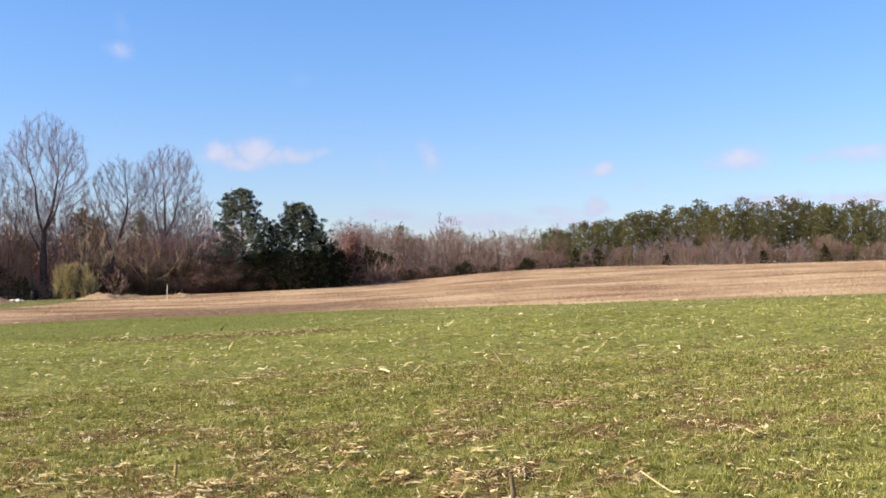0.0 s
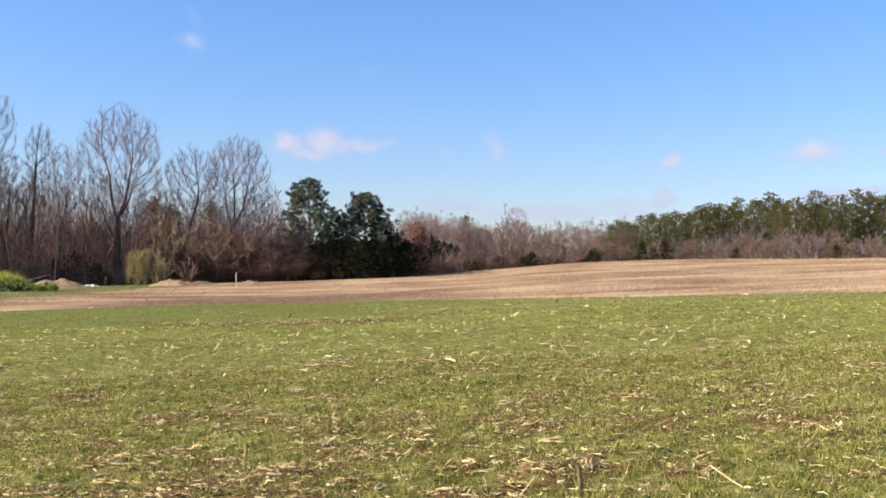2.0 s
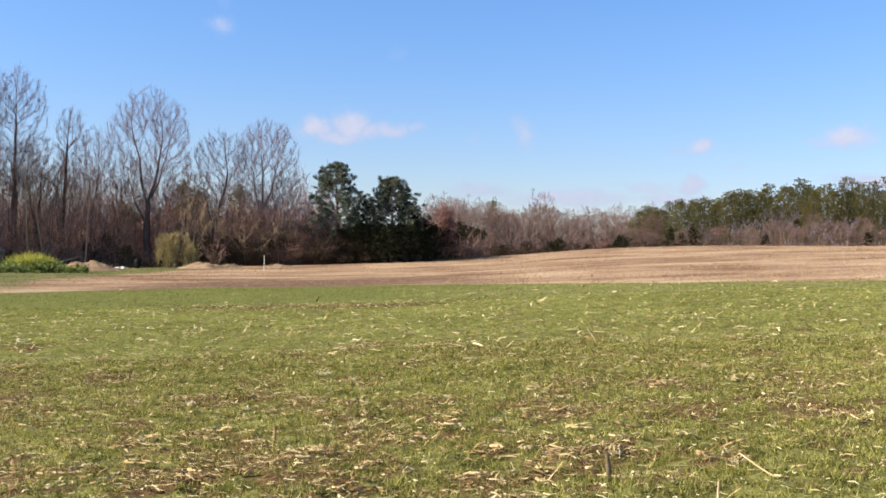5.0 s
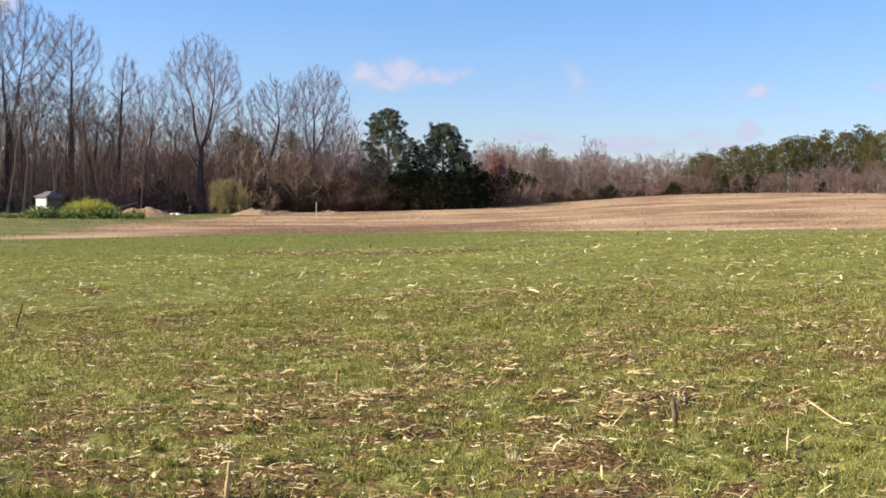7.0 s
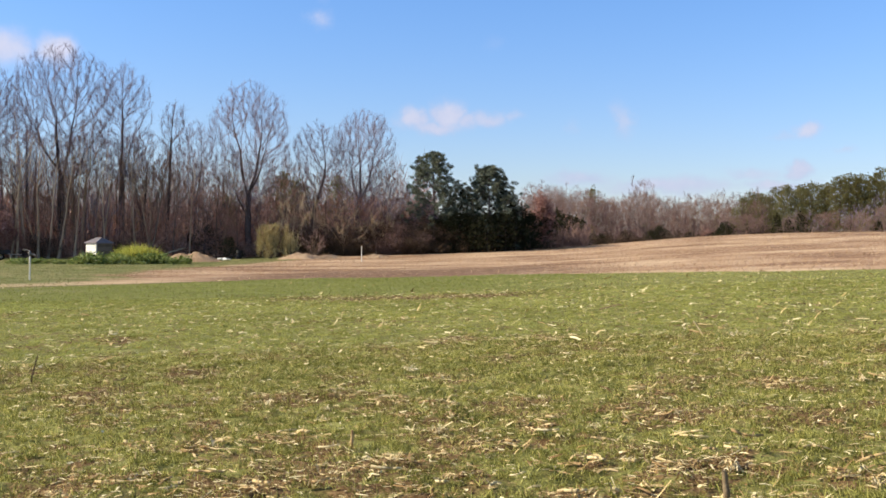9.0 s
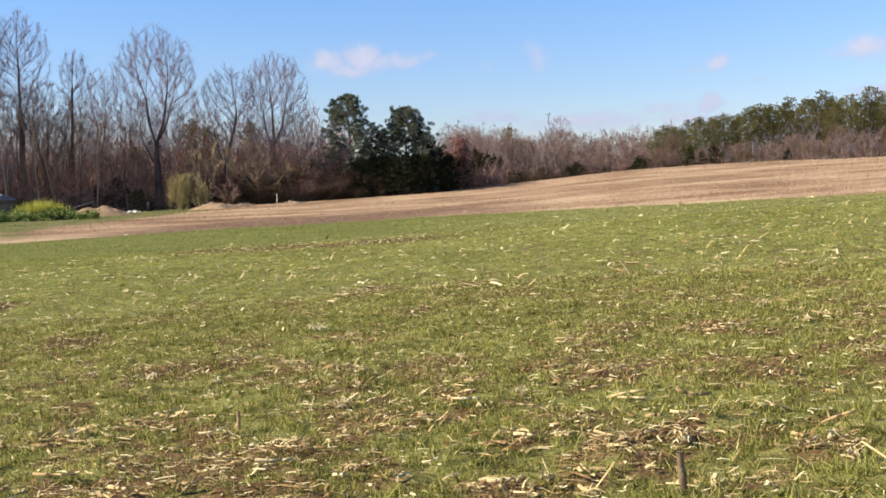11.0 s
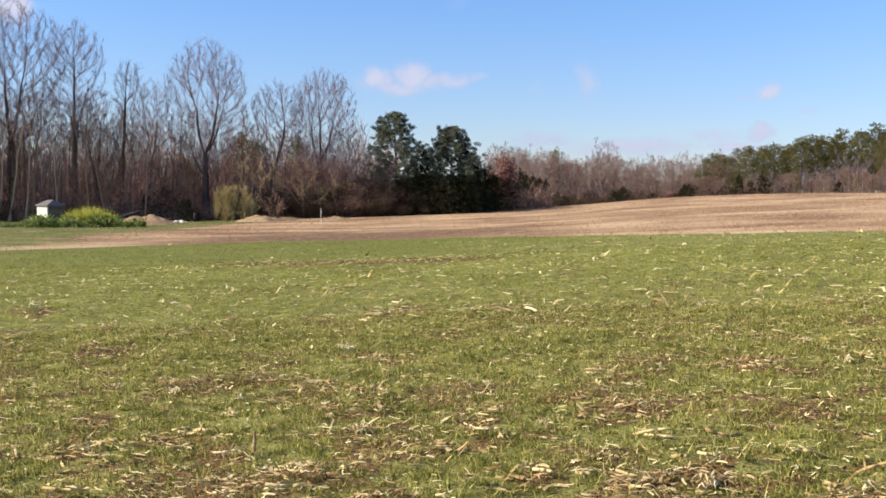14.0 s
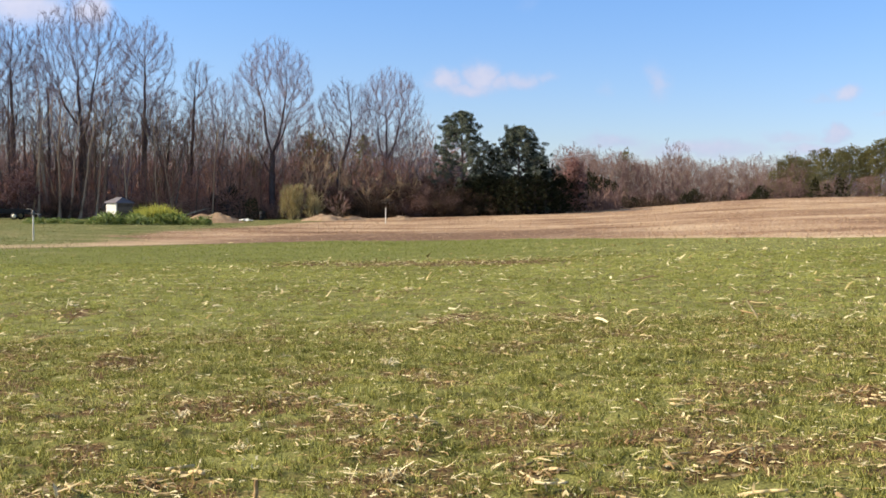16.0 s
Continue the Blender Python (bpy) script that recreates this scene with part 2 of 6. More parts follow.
# ---- land ----
CREST = [  # bearing, distance to the field's far side or brow, height there
    (-180, 150, -0.6), (-60, 112, -0.9), (-36, 112, -0.78), (-22, 112, -0.75), (-13, 114, -0.27), (-7, 116, 0.2), (-0.7, 130, 0.97), (2.5, 140, 1.68),
    (5.7, 150, 2.52), (8.9, 155, 2.95), (12, 160, 3.32), (18, 165, 3.4), (25.6, 170, 3.85), (40, 180, 4.6), (80, 180, 3.5), (180, 150, -0.6)]


_r = np.random.default_rng(9)
CLODS = []
for _wave, _high in ((1.6, 0.012), (0.7, 0.009), (0.34, 0.0075), (0.2, 0.005)):
    for _ in range(6):
        _a = _r.uniform(0, 2 * math.pi)
        _k = 2 * math.pi / (_wave * _r.uniform(0.75, 1.3))
        CLODS.append((_k * math.cos(_a), _k * math.sin(_a), _r.uniform(0, 6.28), _high * 0.8))


def ground(x, y):
    """Height of the land: a field that rises gently to the right, a shallow swale, and a low hill ahead."""
    x, y = np.asarray(x, float), np.asarray(y, float)
    r, a = np.hypot(x, y + 1), np.degrees(np.arctan2(x, y + 1))
    near = np.where(x > 0, 4.0 * np.tanh(0.0559 * x / 4.0), 0.55 * np.tanh(0.0559 * x / 0.55))
    kb, kr, kz = np.array(CREST).T
    zc = sum(np.interp(a + o, kb, kz) for o in (-2, -1, 0, 1, 2)) / 5
    rc = sum(np.interp(a + o, kb, kr) for o in (-2, -1, 0, 1, 2)) / 5
    u = np.clip((r - 42) / (rc - 42), 0, 1)
    s = u * u * (3 - 2 * u) * 0.45 + u * 0.55 * u ** 0.35
    z = near * (1 - s) + zc * s
    v = np.clip((r - rc) / 90, 0, 1)
    drop = np.clip((a + 6) / 8, 0, 1) * 2.4
    z = z - drop * v * v * (3 - 2 * v)
    close = np.clip(1.15 - r / 26, 0, 1)
    for kx, ky, ph, h in CLODS:
        z = z + h * close * np.sin(kx * x + ky * y + ph)
    return z


def gz(x, y):
    return float(ground(x, y))


HEAPS = [  # matted heaps of stalk and leaf in the crop: x, y, width
    (-2.95, 7.42, 0.42), (-2.62, 7.88, 0.42), (-1.60, 6.86, 0.45), (0.85, 6.76, 0.22), (0.16, 6.0, 0.26), (-0.63, 7.57, 0.24), (0.49, 6.55, 0.34), (1.59, 6.41, 0.22),
    (-0.25, 6.03, 0.25), (-0.54, 8.2, 0.28), (0.40, 10.08, 0.28), (-2.11, 9.96, 0.38), (1.72, 10.37, 0.24), (-0.81, 15.97, 0.34), (0.41, 8.49, 0.5), (-2.66, 10.32, 0.25),
    (-1.51, 9.52, 0.26), (-3.17, 6.26, 0.30), (-5.14, 9.83, 0.50), (-0.21, 6.71, 0.30), (-3.74, 7.53, 0.30), (-3.52, 5.93, 0.36), (-2.35, 6.0, 0.35), (-1.0, 5.6, 0.35)]


def worn(x, y):
    """How thin the crop stands, 0 to 1: brown patches of soil and matted leaf, in drifts."""
    x, y = np.asarray(x, float), np.asarray(y, float)
    r = np.random.default_rng(77)
    v = np.zeros_like(x)
    for f, w in ((0.35, 0.22), (0.9, 0.26), (2.2, 0.26), (5.0, 0.26)):
        for _ in range(5):
            a = r.uniform(0, math.pi)
            k = f * 2 * math.pi * r.uniform(0.5, 1.0) * np.array([math.cos(a) * 0.6, math.sin(a)])
            v = v + w / 1.6 * np.sin(k[0] * x + k[1] * y + r.uniform(0, 6.28))
    for hx, hy, hs in HEAPS:
        v = v + 0.55 * np.exp(-(((x - hx) / (0.6 * hs + 0.12)) ** 2 + ((y - hy) / (0.5 * hs + 0.12)) ** 2))
    strip = 1.1 * np.exp(-((y - 31.2) / 1.5) ** 2) * np.exp(-((x + 6) / 5.0) ** 4)
    far = np.clip((y - 9) / 20, 0, 1)
    return np.clip(0.16 + 0.75 * v * (1 - 0.6 * far) + strip - 0.16 * far * 1.6, 0, 1)


def field_edge(x):
    return 48.3 - 0.77 * np.maximum(x, -5.0) + 0.15 * np.minimum(np.asarray(x) + 5.0, 0.0) + 1.35 * np.minimum(np.asarray(x) + 14.5, 0.0)


def lush(x, y):
    wave = 1.1 * np.sin(0.9 * x + 0.4 * y) + 0.9 * np.sin(2.3 * x - 1.1 * y + 1) + 1.6 * np.sin(np.asarray(x) * 91.7 + np.asarray(y) * 57.3)
    return (y + wave > 32.8 + 1.5 * np.minimum(x + 10, 0)) & (x + 1.8 * wave + 0.25 * (40 - y) < -2) & (y < field_edge(x))


def ground_material():
    mat = bpy.data.materials.new("fields")
    mat.use_nodes = True
    nt = mat.node_tree
    N, L = nt.nodes.new, nt.links.new
    bsdf = nt.nodes["Principled BSDF"]
    geo = N("ShaderNodeNewGeometry")
    sep = N("ShaderNodeSeparateXYZ")
    L(geo.outputs["Position"], sep.inputs[0])

    def m(op, a, b=None, c=None):
        n = N("ShaderNodeMath")
        n.operation = op
        for i, v in enumerate((a, b, c)):
            if v is None:
                continue
            if isinstance(v, (int, float)):
                n.inputs[i].default_value = v
            else:
                L(v, n.inputs[i])
        return n.outputs[0]

    def noise_at(scale, detail=4, stretch=None, turn=0.0):
        n = N("ShaderNodeTexNoise")
        n.inputs["Scale"].default_value, n.inputs["Detail"].default_value = scale, detail
        if stretch:
            mp = N("ShaderNodeMapping")
            mp.inputs["Rotation"].default_value = (0, 0, turn)
            mp.inputs["Scale"].default_value = stretch
            L(geo.outputs["Position"], mp.inputs[0])
            L(mp.outputs[0], n.inputs["Vector"])
        else:
            L(geo.outputs["Position"], n.inputs["Vector"])
        return n.outputs[0]

    def step(v, lo, hi):
        n = N("ShaderNodeMapRange")
        n.interpolation_type = "SMOOTHSTEP"
        L(v, n.inputs[0])
        n.inputs[1].default_value, n.inputs[2].default_value = lo, hi
        return n.outputs[0]

    def ramp(v, cols, lo=0.3, hi=0.7):
        n = N("ShaderNodeValToRGB")
        for i, c in enumerate(cols):
            at = lo + (hi - lo) * i / (len(cols) - 1)
            e = n.color_ramp.elements[i] if i < 2 else n.color_ramp.elements.new(at)
            e.position, e.color = at, (*c, 1)
        L(v, n.inputs[0])
        return n.outputs[0]

    def mix(f, a, b):
        n = N("ShaderNodeMix")
        n.data_type = "RGBA"
        L(f, n.inputs[0])
        L(a, n.inputs[6])
        L(b, n.inputs[7])
        return n.outputs[2]

    X, Y = sep.outputs[0], sep.outputs[1]
    fine, mid, big = noise_at(40, 6), noise_at(3.0, 6), noise_at(0.22, 4)
    wob = m("SUBTRACT", noise_at(0.35, 5), 0.5)
    # green cover crop over bare brown soil with trampled residue
    soil = ramp(fine, [(0.065, 0.037, 0.017), (0.15, 0.090, 0.041), (0.30, 0.20, 0.10)])
    crop = ramp(m("ADD", m("MULTIPLY", noise_at(70, 5), 0.65), m("MULTIPLY", mid, 0.35)), [(0.05, 0.047, 0.016), (0.195, 0.19, 0.056), (0.375, 0.355, 0.115)], 0.36, 0.66)
    thin = N("ShaderNodeAttribute")
    thin.attribute_name = "worn"
    cover = step(m("SUBTRACT", m("ADD", m("ADD", m("MULTIPLY", mid, 0.6), m("MULTIPLY", noise_at(9, 4), 0.8)), 0.05), m("MULTIPLY", thin.outputs["Fac"], 0.75)), 0.20, 0.60)
    lush = m("MULTIPLY", step(m("MULTIPLY_ADD", wob, 3.0, m("SUBTRACT", Y, m("MULTIPLY_ADD", m("MINIMUM", m("ADD", X, 10.0), 0.0), 1.5, 32.8))), -1.5, 2.0), m("SUBTRACT", 1.0, step(m("MULTIPLY_ADD", wob, 9.0, X), -9.0, 5.0)))
    thick = ramp(m("ADD", m("MULTIPLY", noise_at(30, 5), 0.5), m("MULTIPLY", mid, 0.5)), [(0.095, 0.105, 0.026), (0.175, 0.18, 0.048), (0.27, 0.265, 0.08)], 0.36, 0.66)
    green = mix(m("MULTIPLY", lush, 0.9), mix(cover, soil, crop), thick)
    # brown stubble in long drifts
    drift = noise_at(1.0, 5, (0.035, 0.30, 1.0), 0.62)
    stub = ramp(m("ADD", m("MULTIPLY", drift, 0.26), m("ADD", m("MULTIPLY", noise_at(6, 6), 0.28), m("MULTIPLY", noise_at(0.13, 7), 0.46))), [(0.205, 0.114, 0.066), (0.385, 0.245, 0.148), (0.565, 0.41, 0.262)], 0.41, 0.59)
    streak = step(noise_at(1.0, 3, (0.03, 0.55, 1.0), 0.56), 0.60, 0.72)
    pale = ramp(mid, [(0.48, 0.34, 0.19), (0.58, 0.45, 0.28)])
    stub = mix(m("MULTIPLY", streak, 0.35), stub, pale)
    lawn = ramp(m("ADD", m("MULTIPLY", mid, 0.4), m("MULTIPLY", noise_at(0.5, 5), 0.6)), [(0.10, 0.11, 0.034), (0.155, 0.165, 0.052), (0.33, 0.265, 0.135)], 0.34, 0.66)
    litter = ramp(mid, [(0.07, 0.045, 0.03), (0.14, 0.09, 0.055), (0.22, 0.15, 0.09)])
    edge = m("SUBTRACT", m("MULTIPLY_ADD", m("MAXIMUM", X, -5.0), 0.77, m("MULTIPLY_ADD", m("MINIMUM", m("ADD", X, 5.0), 0.0), -0.15, Y)), 48.3)
    edge = m("MULTIPLY_ADD", m("MINIMUM", m("ADD", X, 14.5), 0.0), -1.35, edge)
    beyond = step(m("MULTIPLY_ADD", wob, 3.0, edge), -0.5, 0.5)
    col = mix(beyond, green, stub)
    left = step(m("MULTIPLY_ADD", wob, 12.0, m("SUBTRACT", m("MULTIPLY_ADD", m("MAXIMUM", m("SUBTRACT", 62.0, Y), 0.0), 0.3, -28.5), X)), -1.5, 2.5)
    past = step(m("MULTIPLY_ADD", wob, 6.0, Y), 30.0, 35.0)
    col = mix(m("MULTIPLY", left, past), col, lawn)
    strip = m("MULTIPLY", m("MULTIPLY", step(edge, 0.2, 0.8), m("SUBTRACT", 1.0, step(edge, 1.6, 3.4))), step(noise_at(0.16, 4), 0.52, 0.60))
    col = mix(m("MULTIPLY", strip, 0.55), col, pale)
    mat_straw = m("MULTIPLY", m("MULTIPLY", step(m("MULTIPLY_ADD", wob, 3.0, edge), -0.6, 0.3), m("SUBTRACT", 1.0, step(m("MULTIPLY_ADD", wob, 5.0, edge), 4.0, 8.0))), m("MULTIPLY", m("SUBTRACT", 1.0, step(X, -21.5, -18.0)), step(X, -30.0, -25.5)))
    col = mix(m("MULTIPLY", mat_straw, 0.55), col, pale)
    worked = m("MULTIPLY", m("MULTIPLY", step(m("MULTIPLY_ADD", wob, 4.0, edge), 0.2, 1.0), m("SUBTRACT", 1.0, step(m("MULTIPLY_ADD", wob, 8.0, edge), 9.0, 18.0))), m("MULTIPLY", m("SUBTRACT", 1.0, step(m("MULTIPLY_ADD", wob, 12.0, X), -6.0, 4.0)), step(m("MULTIPLY_ADD", wob, 6.0, X), -22.0, -17.0)))
    tilled = ramp(mid, [(0.10, 0.055, 0.034), (0.19, 0.112, 0.070), (0.33, 0.215, 0.135)])
    col = mix(m("MULTIPLY", worked, 0.95), col, tilled)
    furrow = m("MULTIPLY", m("MULTIPLY", step(m("MULTIPLY_ADD", wob, 2.0, edge), -0.7, -0.2), m("SUBTRACT", 1.0, step(m("MULTIPLY_ADD", wob, 2.0, edge), 0.3, 1.0))), m("SUBTRACT", 1.0, step(X, -10.0, -3.0)))
    col = mix(m("MULTIPLY", furrow, 0.7), col, litter)
    woods = step(m("MULTIPLY_ADD", wob, 5.0, m("MULTIPLY_ADD", X, 0.10, Y)), 108.0, 112.0)
    inside = step(m("SUBTRACT", m("MULTIPLY", Y, -0.02), X), -1.0, 4.0)
    col = mix(m("MULTIPLY", woods, inside), col, litter)
    L(col, bsdf.inputs["Base Color"])
    bsdf.inputs["Roughness"].default_value = 0.95
    bsdf.inputs["Specular IOR Level"].default_value = 0.1
    bp = N("ShaderNodeBump")
    bp.inputs["Strength"].default_value, bp.inputs["Distance"].default_value = 0.7, 0.04
    L(m("ADD", m("MULTIPLY", fine, 0.5), mid), bp.inputs["Height"])
    L(bp.outputs[0], bsdf.inputs["Normal"])
    return mat


def mesh_of(name, V, T):
    """A mesh from an array of points and one of triangles."""
    V, T = np.asarray(V, np.float32), np.asarray(T, np.int32)
    me = bpy.data.meshes.new(name)
    me.vertices.add(len(V))
    me.vertices.foreach_set("co", V.ravel())
    me.loops.add(T.size)
    me.loops.foreach_set("vertex_index", T.ravel())
    me.polygons.add(len(T))
    me.polygons.foreach_set("loop_start", np.arange(0, T.size, 3, dtype=np.int32))
    me.update(calc_edges=True)
    me.validate()
    return me


def part(name, data, mat, parent=None, label=""):
    """Links a mesh or bmesh as one object under a thing."""
    if isinstance(data, bmesh.types.BMesh):
        me = bpy.data.meshes.new(name)
        data.to_mesh(me)
        data.free()
        data = me
    if not data.materials:
        data.materials.append(mat)
    ob = new(name, data)
    if parent:
        ob.parent = parent
    return tagged(ob, label)


def build_ground():
    bearings = np.concatenate([np.arange(-180, -40, 2.5), np.arange(-40, 32, 0.5), np.arange(32, 180, 2.5)])
    rings = np.concatenate([np.arange(0.3, 3.5, 0.16), np.arange(3.5, 12, 0.07), np.arange(12, 20, 0.2), np.arange(20, 60, 0.8), np.arange(60, 200, 2.5), np.arange(200, 330, 8), np.geomspace(340, 4600, 14)])
    A, R = np.meshgrid(np.radians(bearings), rings)
    X, Y = R * np.sin(A), R * np.cos(A) - 1
    V = np.stack([X, Y, ground(X, Y)], -1).reshape(-1, 3)
    n = len(bearings)
    i, j = np.meshgrid(np.arange(len(rings) - 1), np.arange(n), indexing="ij")
    a, b = i * n + j, i * n + (j + 1) % n
    T = np.concatenate([np.stack([a, b, b + n], -1).reshape(-1, 3), np.stack([a, b + n, a + n], -1).reshape(-1, 3)])
    c = len(V)
    V = np.vstack([V, [[0, -1, gz(0, -1)]]])
    T = np.vstack([T, [[c, (k + 1) % n, k] for k in range(n)]])
    T = T[:, ::-1]
    me = mesh_of("ground", V, T)
    me.polygons.foreach_set("use_smooth", np.ones(len(T), dtype=bool))
    thin = me.attributes.new("worn", "FLOAT", "POINT")
    thin.data.foreach_set("value", np.clip(worn(V[:, 0], V[:, 1]) + 0.16 * np.clip(1.2 - np.hypot(V[:, 0], V[:, 1]) / 18, 0, 1), 0, 1).astype(np.float32))
    ob = part("ground", me, ground_material())
    tagged(ob, "gently rolling farmland with a green crop field and brown stubble", "ground", kind="structure")


build_ground()


# ---- plants: tools ----
class Buffer:
    """Collects points and triangles."""

    def __init__(self):
        self.V, self.T, self.n = [], [], 0

    def add(self, V, T):
        self.V.append(np.asarray(V, float))
        self.T.append(np.asarray(T) + self.n)
        self.n += len(V)

    def tube(self, P, R, sides=5):
        P, R = np.asarray(P, float), np.asarray(R, float)
        D = np.gradient(P, axis=0)
        D /= np.linalg.norm(D, axis=1)[:, None] + 1e-9
        ref = np.array([1.0, 0, 0]) if abs(D[0][0]) < 0.8 else np.array([0, 1.0, 0])
        U = np.cross(D, ref)
        U /= np.linalg.norm(U, axis=1)[:, None] + 1e-9
        W = np.cross(D, U)
        ang = np.arange(sides) * 2 * math.pi / sides
        ring = P[:, None] + R[:, None, None] * (np.cos(ang)[None, :, None] * U[:, None] + np.sin(ang)[None, :, None] * W[:, None])
        k = len(P)
        i, j = np.meshgrid(np.arange(k - 1), np.arange(sides), indexing="ij")
        a, b = (i * sides + j).ravel(), (i * sides + (j + 1) % sides).ravel()
        T = np.concatenate([np.stack([a, b, b + sides], 1), np.stack([a, b + sides, a + sides], 1)])
        self.add(ring.reshape(-1, 3), T)

    def slivers(self, P, D, length, width, rng):
        """Thin tapered triangles at points P along D."""
        P, D = np.asarray(P, float), np.asarray(D, float)
        n = len(P)
        if not n:
            return
        D = D / (np.linalg.norm(D, axis=1)[:, None] + 1e-9)
        S = np.cross(D, rng.normal(size=(n, 3)))
        S /= np.linalg.norm(S, axis=1)[:, None] + 1e-9
        w = (np.asarray(width) * np.ones(n))[:, None] / 2
        tip = P + D * (np.asarray(length) * np.ones(n))[:, None]
        V = np.stack([P - S * w, P + S * w, tip], 1).reshape(-1, 3)
        self.add(V, np.arange(3 * n).reshape(-1, 3))

    def mesh(self, name):
        return mesh_of(name, np.concatenate(self.V), np.concatenate(self.T))


def unit(v):
    return v / (np.linalg.norm(v) + 1e-9)


def aside(d, angle, rng):
    """A direction that leaves d by that angle, to a random side."""
    s = unit(np.cross(d, rng.normal(size=3)))
    return unit(d * math.cos(angle) + s * math.sin(angle))


def bough(rng, p, d, length, r0, r1, segs, wander, lift):
    P = [np.array(p, float)]
    d = unit(np.array(d, float))
    for _ in range(segs):
        d = unit(d + rng.normal(size=3) * wander + np.array([0, 0, lift]))
        P.append(P[-1] + d * length / segs)
    return np.array(P), np.linspace(r0, r1, segs + 1)


def bare_tree_meshes(seed, H, width, r0, clear, limbs=14, subs=6, twigs=6, twig_w=0.03, lean=0.0, fork=0.0, wander=0.10, sides=6, belly=0.62, haze=0, cheap=False):
    """A leafless broadleaf tree: the trunk with its limbs, and the crown of branches and twigs. Limbs arch from the trunk to the
    rounded outline of the crown, which is widest at the height belly."""
    rng = np.random.default_rng(seed)
    wood, crown = Buffer(), Buffer()
    P, R = bough(rng, (0, 0, -0.3), (lean, 0, 1), H * 0.84, r0, r0 * 0.08, 9, 0.04, 0.02)
    R[0] *= 1.5
    if fork:
        R[int(9 * fork) + 1:] *= 0.72
    wood.tube(P, R, sides)
    tips = []
    for i in range(limbs):
        f = clear + (0.92 - clear) * ((i + rng.uniform(0, 1)) / limbs) ** 1.25
        if fork and i < 3:
            f = fork
        q = f * 9
        k = min(int(q), 8)
        p0 = P[k] + (P[k + 1] - P[k]) * (q - k)
        rad = R[k] + (R[k + 1] - R[k]) * (q - k)
        u = min(0.95, clear + 0.10 + (0.85 - clear) * ((i + rng.uniform(0, 1)) / limbs) ** 0.85 + rng.uniform(-0.04, 0.06))
        if fork and i < 3:
            u = rng.uniform(0.75, 0.92)
        e = (u - belly) / ((1 - belly) if u > belly else (belly - clear * 0.5))
        rho = width / 2 * math.sqrt(max(0.04, 1 - min(1, abs(e)) ** 2.3)) * (rng.uniform(0.80, 1.02) if i % 4 else rng.uniform(0.3, 0.7))
        az = i * 2.4 + rng.uniform(-0.5, 0.5)
        axis = P[min(9, int(u * 9))]
        p3 = np.array([axis[0] + rho * math.cos(az), axis[1] + rho * math.sin(az), max(u * H, p0[2] + 0.35 * rho)])
        radial = unit(p3 - np.array([axis[0] * 0.5, axis[1] * 0.5, H * (clear * 0.8)]))
        out = np.array([math.cos(az), math.sin(az), 0.8])
        ln = np.linalg.norm(p3 - p0)
        p1, p2 = p0 + out * ln * 0.30, p3 - radial * ln * 0.33
        t = np.linspace(0, 1, 7)[:, None]
        BP = (1 - t) ** 3 * p0 + 3 * (1 - t) ** 2 * t * p1 + 3 * (1 - t) * t ** 2 * p2 + t ** 3 * p3
        BP[1:] += rng.normal(size=(6, 3)) * wander * 0.06 * ln
        big = 0.75 if fork and i < 3 else 0.5
        BR = np.linspace(max(0.022, rad * big), 0.014, 7)
        wood.tube(BP, BR, max(4, sides - 2))
        for _ in range(subs):
            q = rng.uniform(0.3, 1.0) * 6
            k = min(int(q), 5)
            a = BP[k] + (BP[k + 1] - BP[k]) * (q - k)
            d2 = unit(aside(unit(BP[k + 1] - BP[k]), rng.uniform(0.35, 0.95), rng) + 0.35 * radial)
            l2 = (0.09 * width + 0.12 * ln) * rng.uniform(0.6, 1.2)
            SP, SR = bough(rng, a, d2, l2, max(0.016, BR[k] * 0.45), 0.008, 3, wander * 1.2, 0.06)
            if cheap:
                tips.append((a, unit(SP[-1] - a), l2 * 1.05, SR[0] * 2.2))
            else:
                crown.tube(SP, SR, 3)
            for _ in range(4):
                q3 = rng.uniform(0.2, 1.0) * 3
                k3 = min(int(q3), 2)
                p = SP[k3] + (SP[k3 + 1] - SP[k3]) * (q3 - k3)
                d3 = unit(aside(unit(SP[k3 + 1] - SP[k3]), rng.uniform(0.3, 0.9), rng) + 0.25 * radial)
                l3 = l2 * rng.uniform(0.4, 0.75)
                tips.append((p, d3, l3, twig_w * 1.3))
                for _ in range(twigs):
                    g = rng.uniform(0.15, 1)
                    tips.append((p + d3 * l3 * g, unit(aside(d3, rng.uniform(0.3, 0.8), rng) + 0.2 * radial), l3 * rng.uniform(0.4, 0.85), twig_w))
    if haze:        # fine outermost twigs that round off the crown
        q = rng.normal(size=(haze, 3))
        q /= np.linalg.norm(q, axis=1)[:, None]
        up = q[:, 2] > 0
        mid_h = belly * H
        reach = np.where(up, (0.97 - belly) * H, (belly - clear * 0.7) * H)
        k = rng.uniform(0.62, 0.98, haze) ** 0.8
        at = np.stack([q[:, 0] * width / 2 * k + lean * mid_h, q[:, 1] * width / 2 * k, mid_h + q[:, 2] * reach * k], 1)
        way = at - np.array([lean * H * 0.3, 0, H * clear * 0.8])
        way = way / np.linalg.norm(way, axis=1)[:, None] + rng.normal(size=(haze, 3)) * 0.28
        crown.slivers(at, way, rng.uniform(0.4, 1.1, haze), twig_w * 0.9, rng)
    crown.slivers(np.array([t[0] for t in tips]), np.array([t[1] for t in tips]), np.array([t[2] for t in tips]), np.array([t[3] for t in tips]), rng)
    return wood.mesh("trunk"), crown.mesh("crown")


